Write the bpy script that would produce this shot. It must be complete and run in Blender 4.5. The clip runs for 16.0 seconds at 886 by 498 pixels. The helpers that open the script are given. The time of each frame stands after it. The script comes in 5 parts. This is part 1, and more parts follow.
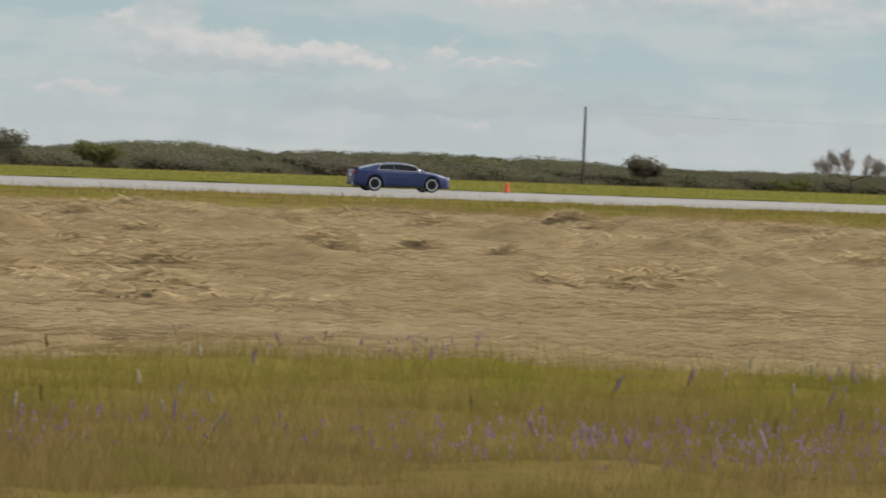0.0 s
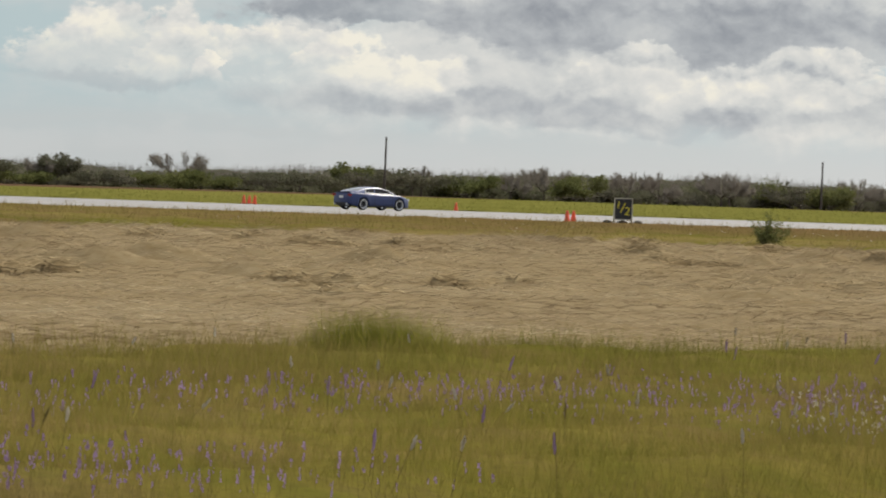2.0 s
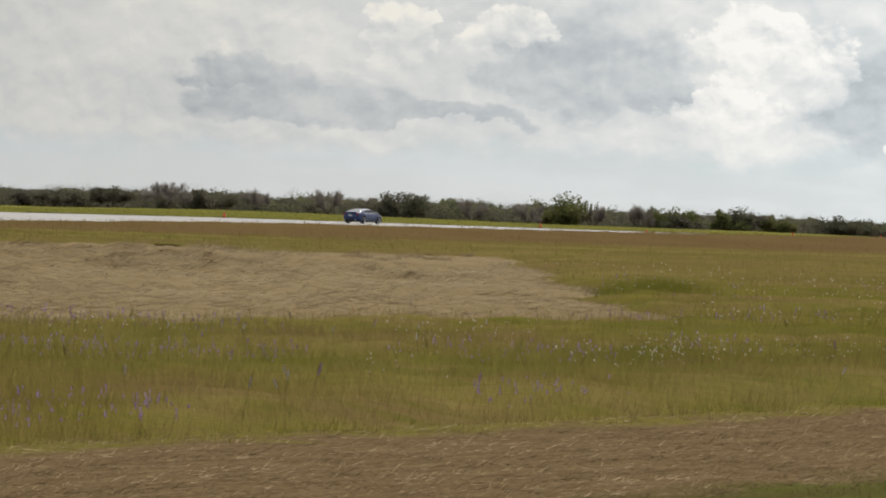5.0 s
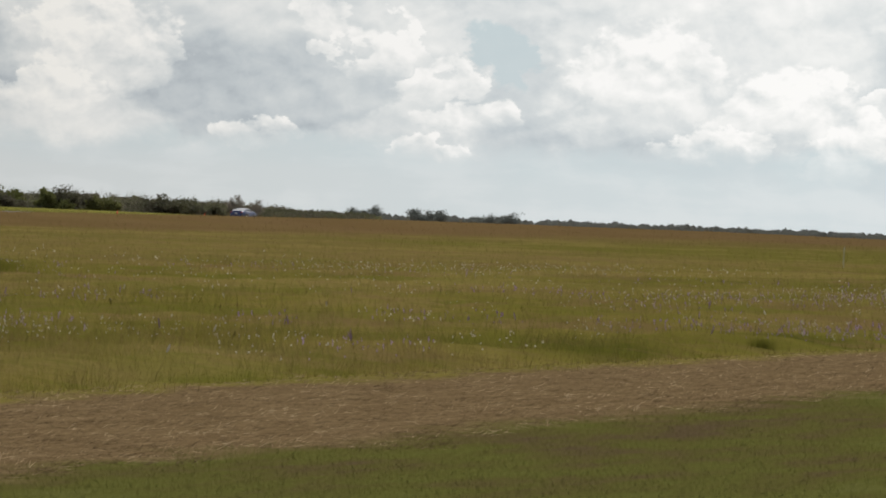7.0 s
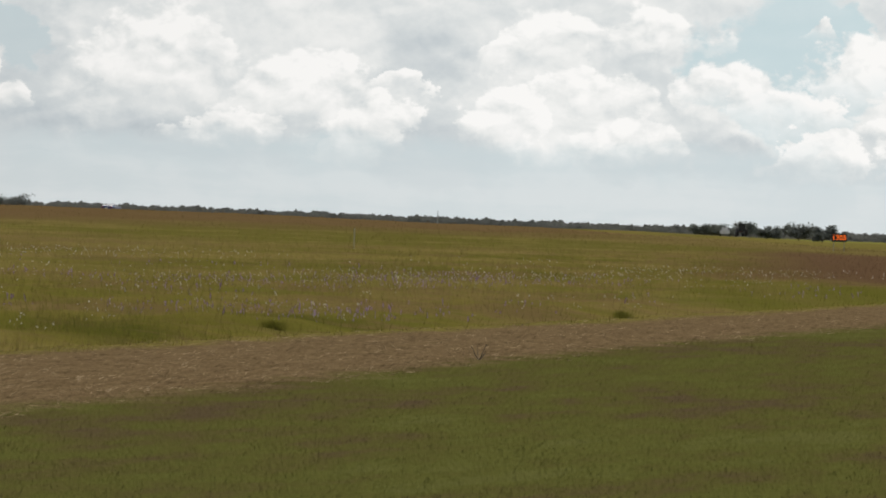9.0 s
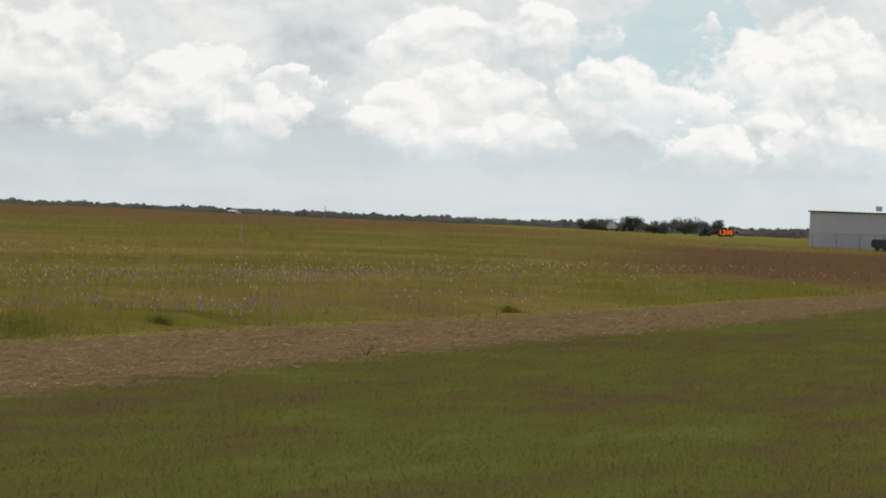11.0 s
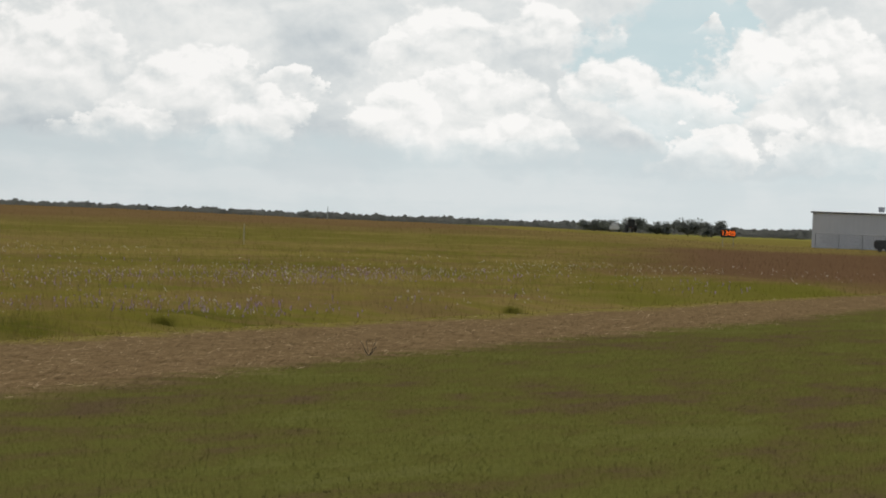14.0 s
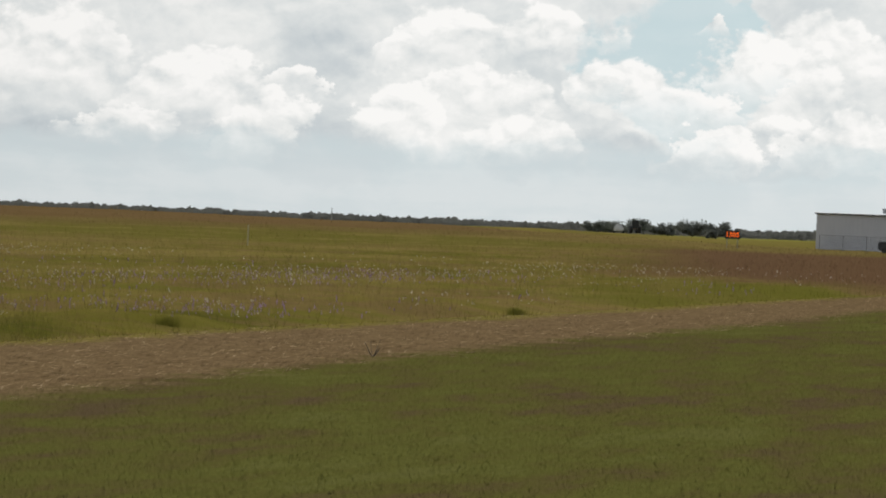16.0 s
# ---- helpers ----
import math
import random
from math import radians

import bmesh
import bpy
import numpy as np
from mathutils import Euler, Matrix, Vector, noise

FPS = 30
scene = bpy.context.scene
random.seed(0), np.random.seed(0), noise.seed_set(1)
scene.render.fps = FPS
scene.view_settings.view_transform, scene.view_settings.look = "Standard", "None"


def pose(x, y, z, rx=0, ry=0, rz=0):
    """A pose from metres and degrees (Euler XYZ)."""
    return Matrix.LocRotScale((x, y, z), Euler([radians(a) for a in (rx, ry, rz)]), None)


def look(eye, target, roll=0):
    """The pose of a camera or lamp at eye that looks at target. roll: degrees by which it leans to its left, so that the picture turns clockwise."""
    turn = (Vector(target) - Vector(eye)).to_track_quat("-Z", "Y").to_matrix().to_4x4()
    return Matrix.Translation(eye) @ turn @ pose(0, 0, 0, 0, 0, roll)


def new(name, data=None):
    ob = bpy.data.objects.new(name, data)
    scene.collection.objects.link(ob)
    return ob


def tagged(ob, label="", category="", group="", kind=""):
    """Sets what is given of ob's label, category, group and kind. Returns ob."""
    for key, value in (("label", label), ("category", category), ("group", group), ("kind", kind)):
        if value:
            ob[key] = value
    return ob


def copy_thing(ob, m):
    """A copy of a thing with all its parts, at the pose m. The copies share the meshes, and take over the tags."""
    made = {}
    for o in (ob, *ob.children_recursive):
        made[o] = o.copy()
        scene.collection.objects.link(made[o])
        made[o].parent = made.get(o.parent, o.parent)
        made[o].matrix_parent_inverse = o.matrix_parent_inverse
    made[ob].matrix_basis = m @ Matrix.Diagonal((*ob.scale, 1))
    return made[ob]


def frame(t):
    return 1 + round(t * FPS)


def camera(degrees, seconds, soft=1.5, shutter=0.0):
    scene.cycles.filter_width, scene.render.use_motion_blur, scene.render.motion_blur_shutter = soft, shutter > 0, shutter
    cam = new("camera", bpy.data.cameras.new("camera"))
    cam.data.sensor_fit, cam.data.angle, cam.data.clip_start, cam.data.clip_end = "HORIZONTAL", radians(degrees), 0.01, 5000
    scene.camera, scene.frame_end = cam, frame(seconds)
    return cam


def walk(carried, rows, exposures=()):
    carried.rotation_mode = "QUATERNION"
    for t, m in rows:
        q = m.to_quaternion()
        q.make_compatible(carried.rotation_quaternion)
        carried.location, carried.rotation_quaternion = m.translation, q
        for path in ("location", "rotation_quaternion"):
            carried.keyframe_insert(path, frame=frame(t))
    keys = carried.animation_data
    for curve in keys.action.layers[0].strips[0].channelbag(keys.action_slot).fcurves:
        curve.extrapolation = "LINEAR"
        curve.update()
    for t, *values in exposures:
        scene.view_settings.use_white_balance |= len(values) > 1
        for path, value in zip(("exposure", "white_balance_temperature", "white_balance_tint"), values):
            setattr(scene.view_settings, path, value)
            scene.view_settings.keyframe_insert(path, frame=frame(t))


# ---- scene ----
# Airfield: x runs along the runway, y across it, z up; the runway's surface is z = 0.
from itertools import product

EYE = Vector((0.0, 0.0, 1.2))
# seconds, heading from +y towards +x, tilt, lean (degrees)
PAN = [
    (0.0, 14.816, -1.026, 2.018),
    (0.3, 20.137, -0.947, 1.955),
    (0.5, 22.776, -0.920, 1.904),
    (0.8, 24.933, -0.912, 1.986),
    (1.0, 27.476, -0.896, 2.051),
    (1.2, 30.773, -0.847, 2.042),
    (1.5, 35.246, -0.769, 2.157),
    (1.8, 38.500, -0.727, 2.097),
    (2.0, 40.506, -0.712, 2.085),
    (2.2, 41.669, -0.698, 2.124),
    (2.5, 44.132, -0.659, 2.055),
    (2.7, 45.959, -0.647, 2.040),
    (3.0, 48.116, -0.634, 2.114),
    (3.2, 49.360, -0.621, 2.067),
    (5.3, 63.110, -0.353, 2.072),
    (5.5, 63.969, -0.351, 2.066),
    (6.0, 65.555, -0.358, 2.074),
    (6.5, 68.525, -0.353, 2.120),
    (7.0, 70.064, -0.339, 2.109),
    (7.5, 71.616, -0.341, 2.055),
    (8.0, 73.489, -0.340, 2.077),
    (8.5, 74.927, -0.340, 2.117),
    (9.0, 76.261, -0.349, 2.112),
    (9.5, 76.909, -0.349, 2.094),
    (10.0, 77.766, -0.349, 2.034),
    (10.2, 77.692, -0.357, 2.113),
    (12.5, 77.693, -0.372, 2.118),
    (13.0, 77.615, -0.364, 2.104),
    (13.5, 77.633, -0.343, 2.127),
    (14.0, 77.658, -0.353, 2.107),
    (14.5, 77.663, -0.341, 2.095),
    (15.0, 77.635, -0.344, 2.120),
    (15.5, 77.613, -0.336, 2.145),
    (16.0, 77.606, -0.340, 2.141),
]


def aim(heading, tilt, lean):
    a, e = radians(heading), radians(tilt)
    way = Vector((math.sin(a) * math.cos(e), math.cos(a) * math.cos(e), math.sin(e)))
    return look(EYE, EYE + way * 100, lean)


cam = camera(2 * math.degrees(math.atan(784 / 8000)), 16.0, soft=1.9, shutter=0.06)
walk(cam, [(t, aim(h, e, r)) for t, h, e, r in PAN], exposures=[(0.0, 0.2), (3.2, 0.15), (5.5, -0.1), (9.0, -0.3), (16.0, -0.3)])

# ---- light: broken cloud, a veiled sun ahead and to the south ----
SUN_HEADING, SUN_HEIGHT = 74.0, 48.0
world = bpy.data.worlds.new("sky")
scene.world = world
world.use_nodes = True
wn = world.node_tree
sky = wn.nodes.new("ShaderNodeTexSky")
sky.sky_type, sky.sun_disc = "NISHITA", False
sky.sun_elevation, sky.sun_rotation = radians(SUN_HEIGHT), radians(SUN_HEADING)
sky.air_density, sky.dust_density, sky.ozone_density = 1.0, 2.0, 1.0
cloudy = wn.nodes.new("ShaderNodeHueSaturation")  # cloud cover greys the sky's light
cloudy.inputs["Saturation"].default_value = 0.3
wn.links.new(sky.outputs[0], cloudy.inputs["Color"])
wn.nodes["Background"].inputs["Strength"].default_value = 0.15
wn.links.new(cloudy.outputs[0], wn.nodes["Background"].inputs["Color"])
sun_data = bpy.data.lights.new("sun", "SUN")
sun_data.energy, sun_data.angle, sun_data.color = 3.6, radians(14), (1.0, 0.93, 0.80)
sun = new("sun", sun_data)
sa, se = radians(SUN_HEADING), radians(SUN_HEIGHT)
sun_way = Vector((math.sin(sa) * math.cos(se), math.cos(sa) * math.cos(se), math.sin(se)))
sun.matrix_world = look(sun_way * 300, (0, 0, 0))


# ---- materials ----
class Nodes:
    """A small builder for node trees."""

    def __init__(self, name):
        self.mat = bpy.data.materials.new(name)
        self.mat.use_nodes = True
        self.tree = self.mat.node_tree
        self.tree.nodes.clear()
        self.out = self.tree.nodes.new("ShaderNodeOutputMaterial")

    def node(self, kind, **inputs):
        n = self.tree.nodes.new("ShaderNode" + kind)
        for key, value in inputs.items():
            self.put(n.inputs[key.replace("_", " ")], value)
        return n

    def put(self, socket, value):
        if isinstance(value, bpy.types.NodeSocket):
            self.tree.links.new(value, socket)
        else:
            socket.default_value = value

    def math(self, op, a, b=0.0, c=0.0, clamp=False):
        n = self.tree.nodes.new("ShaderNodeMath")
        n.operation, n.use_clamp = op, clamp
        for i, v in enumerate((a, b, c)):
            self.put(n.inputs[i], v)
        return n.outputs[0]

    def step(self, value, low, high):
        n = self.node("MapRange", Value=value, From_Min=low, From_Max=high)
        n.interpolation_type = "SMOOTHSTEP"
        return n.outputs[0]

    def mix(self, amount, a, b):
        n = self.tree.nodes.new("ShaderNodeMix")
        n.data_type = "RGBA"
        for i, v in ((0, amount), (6, a), (7, b)):
            self.put(n.inputs[i], (*v, 1) if isinstance(v, tuple) and len(v) == 3 else v)
        return n.outputs[2]

    def noise(self, vector, scale, detail=4.0, rough=0.55):
        n = self.node("TexNoise", Vector=vector, Scale=scale, Detail=detail, Roughness=rough)
        return n.outputs[0]

    def place(self, stretch=(1, 1, 1)):
        n = self.node("NewGeometry")
        m = self.node("Mapping", Vector=n.outputs["Position"], Scale=stretch)
        return m.outputs[0]

    def own(self, stretch=(1, 1, 1)):
        n = self.node("TexCoord")
        m = self.node("Mapping", Vector=n.outputs["Object"], Scale=stretch)
        return m.outputs[0]

    def ramp(self, value, stops):
        n = self.node("ValToRGB", Fac=value)
        while len(n.color_ramp.elements) < len(stops):
            n.color_ramp.elements.new(0.5)
        for e, (p, c) in zip(n.color_ramp.elements, stops):
            e.position, e.color = p, (*c, 1)
        return n.outputs[0]

    def bump(self, height, strength=0.3, distance=0.02):
        return self.node("Bump", Height=height, Strength=strength, Distance=distance).outputs[0]

    def surface(self, shader):
        self.tree.links.new(shader, self.out.inputs[0])
        return self.mat

    def principled(self, **inputs):
        return self.surface(self.node("BsdfPrincipled", **inputs).outputs[0])


def plain(name, colour, rough=0.5, metal=0.0, grain=0.12, scale=8.0, coat=0.0, own=True):
    """Paint, rubber or metal with a little uneven dirt."""
    m = Nodes(name)
    p = m.own() if own else m.place()
    big, fine = m.noise(p, scale * 0.25), m.noise(p, scale * 6)
    dark = tuple(c * (1 - 2.2 * grain) for c in colour)
    col = m.mix(m.math("MULTIPLY_ADD", big, 0.6, m.math("MULTIPLY", fine, 0.4)), dark, tuple(min(1, c * (1 + grain)) for c in colour))
    r = m.math("MULTIPLY_ADD", big, 0.2, max(0.02, rough - 0.1))
    return m.principled(Base_Color=col, Roughness=r, Metallic=metal, Coat_Weight=coat, Normal=m.bump(fine, 0.05, 0.005))


def leafy(name, stops, see=0.35, wide=0.02, rough=0.6):
    """Blades and leaves: colour by piece and by place, a little light through them."""
    m = Nodes(name)
    geo = m.node("NewGeometry")
    patch = m.noise(m.place(), wide, 3.0)
    pick = m.math("MULTIPLY_ADD", geo.outputs["Random Per Island"], 0.55, m.math("MULTIPLY_ADD", patch, 1.5, -0.52), clamp=True)
    col = m.ramp(pick, stops)
    return thin_leaf(m, col, see, rough)


def thin_leaf(m, col, see, rough=0.65, normal=None):
    """A leaf: reflects its colour, and lets a share of the light through as well."""
    n = m.node("VectorMath")
    n.operation = "SCALE"
    m.put(n.inputs[0], col)
    m.put(n.inputs["Scale"], 1 / (1 - see))
    solid = m.node("BsdfPrincipled", Base_Color=n.outputs[0], Roughness=rough)
    solid.inputs["Specular IOR Level"].default_value = 0.0
    if normal is not None:
        m.put(solid.inputs["Normal"], normal)
    return both(m, solid, m.node("BsdfTranslucent", Color=n.outputs[0]), see)


def both(m, a, b, amount):
    n = m.node("MixShader", Fac=amount)
    m.tree.links.new(a.outputs[0], n.inputs[1])
    m.tree.links.new(b.outputs[0], n.inputs[2])
    return m.surface(n.outputs[0])


# ---- the lie of the land ----
def ease(v, a, b):
    s = np.clip((v - a) / (b - a), 0, 1)
    return s * s * (3 - 2 * s)


def runway_height(x):
    return 0.6 * ease(x, 245, 395) - 2.0 * ease(x, 700, 1000)


def land(x, y):
    """Height of the ground: a low field by the camera that climbs to the runway's shoulder."""
    x, y = np.asarray(x, float), np.asarray(y, float)
    z = -0.5 + (0.47 + runway_height(x) * (1 - 0.55 * ease(x / np.maximum(y, 1), 3.3, 4.2))) * ease(y, 45, 148)
    z = z - 0.5 * ease(x, 400, 600) * ease(x / np.maximum(y, 1), 5.2, 6.8) * (y > 0)  # a dip before the hangar
    z = z + 0.60 * ease(x, 194, 245) * np.exp(-((y - 140) / 11.0) ** 2)  # a low bank beside the runway
    z = z + 1.4 * ease(x / np.maximum(y, 1), 1.40, 1.70) * (1 - ease(x, 640, 800)) * ease(y, 218, 420)  # the verge climbs beyond it
    return z + 0.03 * np.sin(x * 0.11 + 1.3) * np.sin(y * 0.17) * (1 - ease(y, 100, 140))


def hay_margin(x, y):
    """How far a spot lies inside the mown hay."""
    wob = 1.6 * np.sin(x * 0.23) + 1.1 * np.sin(x * 0.61 + 2) + 0.8 * np.sin(y * 0.7)
    return np.minimum(np.minimum(y - 34.3 - 0.35 * wob, y - 35.5 - 0.56 * (x - 75) - 0.35 * wob), 130 - 0.23 * (x + 20) + wob - y)


def in_hay(x, y):
    return hay_margin(x, y) > 0


def strip_edge(x):
    """Where the tall grass ends and the cut strip begins."""
    return 17.3 - 0.016 * (x - 30)


LAWN_EDGE = 12.6


def lawn_colour(m, each):
    """Short turf: green patches, thin brown ones with thatch showing, and paler bents."""
    p = m.place((0.28, 1.0, 0.0))  # worn along the mower's runs
    worn = m.math("MULTIPLY_ADD", m.noise(p, 1.1, 6.0, 0.72), 0.8, m.math("MULTIPLY", m.noise(p, 0.22, 3.0), 0.45))
    pick = m.math("MULTIPLY_ADD", each, 0.35, m.math("MULTIPLY_ADD", worn, 3.6, -1.88), clamp=True)
    return m.ramp(pick, [(0.05, (0.076, 0.056, 0.030)), (0.28, (0.078, 0.065, 0.025)), (0.52, (0.077, 0.073, 0.021)), (0.8, (0.080, 0.083, 0.021)), (1.0, (0.088, 0.089, 0.026))])


def lawn_material():
    m = Nodes("lawn grass")
    return thin_leaf(m, lawn_colour(m, m.node("NewGeometry").outputs["Random Per Island"]), 0.12)


def clipping_material():
    m = Nodes("clippings")
    each = m.node("NewGeometry").outputs["Random Per Island"]
    drag = m.noise(m.place((0.22, 1.6, 0.0)), 1.3, 5.0, 0.6)
    spot = m.noise(m.place((1.0, 1.0, 0.0)), 1.1, 5.0, 0.65)
    pick = m.math("MULTIPLY_ADD", m.math("POWER", each, 2.0), 0.75, m.math("MULTIPLY_ADD", drag, 1.9, m.math("MULTIPLY_ADD", spot, 0.8, -1.18)), clamp=True)
    col = m.ramp(pick, [(0.08, (0.052, 0.036, 0.020)), (0.4, (0.113, 0.081, 0.042)), (0.7, (0.172, 0.127, 0.070)), (0.97, (0.34, 0.265, 0.175))])
    return thin_leaf(m, col, 0.12)


def ground_material():
    m = Nodes("field ground")
    p = m.place()
    sep = m.node("SeparateXYZ", Vector=p)
    x, y = sep.outputs[0], sep.outputs[1]
    ragged = m.math("MULTIPLY_ADD", m.noise(p, 0.9, 5.0), 2.4, -1.2)
    yy = m.math("ADD", y, ragged)
    fine, broad = m.noise(p, 14.0, 6.0), m.noise(p, 0.06, 4.0)
    streak = m.noise(m.place((1.0, 5.0, 1.0)), 1.6, 5.0)
    field = m.ramp(m.math("MULTIPLY_ADD", broad, 0.9, m.math("MULTIPLY_ADD", fine, 0.5, -0.2)),
                   [(0.2, (0.080, 0.062, 0.022)), (0.42, (0.120, 0.105, 0.026)), (0.6, (0.15, 0.122, 0.036)), (0.85, (0.155, 0.108, 0.048))])
    verge = m.ramp(m.math("MULTIPLY_ADD", broad, 0.8, m.math("MULTIPLY", fine, 0.2)), [(0.3, (0.13, 0.135, 0.03)), (0.7, (0.20, 0.18, 0.048))])
    scrub = m.ramp(fine, [(0.3, (0.085, 0.05, 0.032)), (0.7, (0.13, 0.085, 0.05))])
    field = m.mix(m.step(y, 225, 235), field, m.mix(m.step(m.math("ADD", y, m.math("MULTIPLY", broad, 30.0)), 405, 425), verge, scrub))
    lawn = lawn_colour(m, fine)
    straw = m.ramp(m.math("MULTIPLY_ADD", streak, 0.6, m.math("MULTIPLY", fine, 0.45)),
                   [(0.25, (0.060, 0.042, 0.022)), (0.5, (0.120, 0.083, 0.043)), (0.75, (0.19, 0.138, 0.077))])
    edge = m.math("MULTIPLY_ADD", x, -0.016, 17.78)
    col = m.mix(m.step(m.math("SUBTRACT", yy, edge), -0.3, 0.3), straw, field)
    col = m.mix(m.step(yy, LAWN_EDGE - 0.5, LAWN_EDGE + 0.5), lawn, col)
    return m.principled(Base_Color=col, Roughness=0.95, Specular_IOR_Level=0.0, Normal=m.bump(fine, 0.3, 0.04))


def sheet(name, xs, ys, z, material):
    """A grid over a plan, at the height z(x, y)."""
    gx, gy = np.meshgrid(xs, ys, indexing="ij")
    co = np.stack([gx, gy, z(gx, gy)], -1).reshape(-1, 3)
    return grid_mesh(name, co, len(xs), len(ys), material)


def grid_mesh(name, co, n, k, material, keep=None):
    i, j = np.meshgrid(np.arange(n - 1), np.arange(k - 1), indexing="ij")
    a = (i * k + j).ravel()
    quads = np.stack([a, a + k, a + k + 1, a + 1], -1)
    if keep is not None:
        quads = quads[keep[a]]
    me = bpy.data.meshes.new(name)
    me.from_pydata(co.tolist(), [], quads.tolist())
    me.polygons.foreach_set("use_smooth", [True] * len(me.polygons))
    me.materials.append(material)
    return new(name, me)


def build_ground():
    xs = np.concatenate([np.arange(-4800, -100, 235), np.arange(-100, 200, 3), np.arange(200, 700, 12), np.arange(700, 4950, 250)])
    ys = np.concatenate([np.arange(-4800, -20, 239), np.arange(-20, 160, 3), np.arange(160, 300, 10), np.arange(300, 4950, 250)])
    tagged(sheet("ground", xs, ys, land, ground_material()), "olive and brown prairie grassland on level airfield ground", "ground", kind="structure")


def runway_material():
    m = Nodes("pale concrete")
    p = m.place()
    slab = m.node("TexBrick", Vector=p, Scale=0.13, Mortar_Size=0.004)
    grey = m.ramp(m.math("MULTIPLY_ADD", m.noise(p, 0.09, 5.0), 0.6, m.math("MULTIPLY", m.noise(m.place((0.15, 3, 1)), 0.5), 0.4)),
                  [(0.3, (0.165, 0.155, 0.143)), (0.7, (0.235, 0.224, 0.208))])
    col = m.mix(slab.outputs["Fac"], grey, (0.2, 0.19, 0.17))
    return m.principled(Base_Color=col, Roughness=0.75, Normal=m.bump(m.noise(p, 20.0), 0.2, 0.01))


RUNWAY_NEAR, RUNWAY_FAR, LANE = 160.0, 230.0, 206.0


def build_runway():
    xs = np.concatenate([np.arange(-600, 200, 40), np.arange(200, 440, 8), np.arange(440, 1500, 50)])
    ys = np.array([RUNWAY_NEAR, RUNWAY_NEAR + 0.3, 195, RUNWAY_FAR - 0.3, RUNWAY_FAR])
    ob = sheet("runway", xs, ys, lambda x, y: runway_height(x) + np.where((y == ys[0]) | (y == ys[-1]), -0.12, 0.02), runway_material())
    tagged(ob, "long pale concrete runway with weathered slabs", "runway", kind="structure")


build_ground()
build_runway()


# ---- far sky: a plain backdrop of broken cloud, low over the horizon ----
def build_backdrop():
    heads, heights = np.arange(-20, 122, 2.0), np.arange(-1.0, 9.1, 1.0)
    R = 4700.0
    ha, he = np.meshgrid(heads, heights, indexing="ij")
    co = np.stack([R * np.sin(np.radians(ha)), R * np.cos(np.radians(ha)), 1.2 + R * np.tan(np.radians(he))], -1).reshape(-1, 3)
    ob = grid_mesh("backdrop", co, len(heads), len(heights), backdrop_material())
    uv = ob.data.uv_layers.new(name="bearing")
    index = np.zeros(len(ob.data.loops), np.int32)
    ob.data.loops.foreach_get("vertex_index", index)
    flat = np.stack([ha.ravel(), he.ravel()], -1)
    uv.data.foreach_set("uv", flat[index].astype(np.float32).ravel())
    tagged(ob, "pale sky with broken grey and white clouds", "sky", kind="structure")


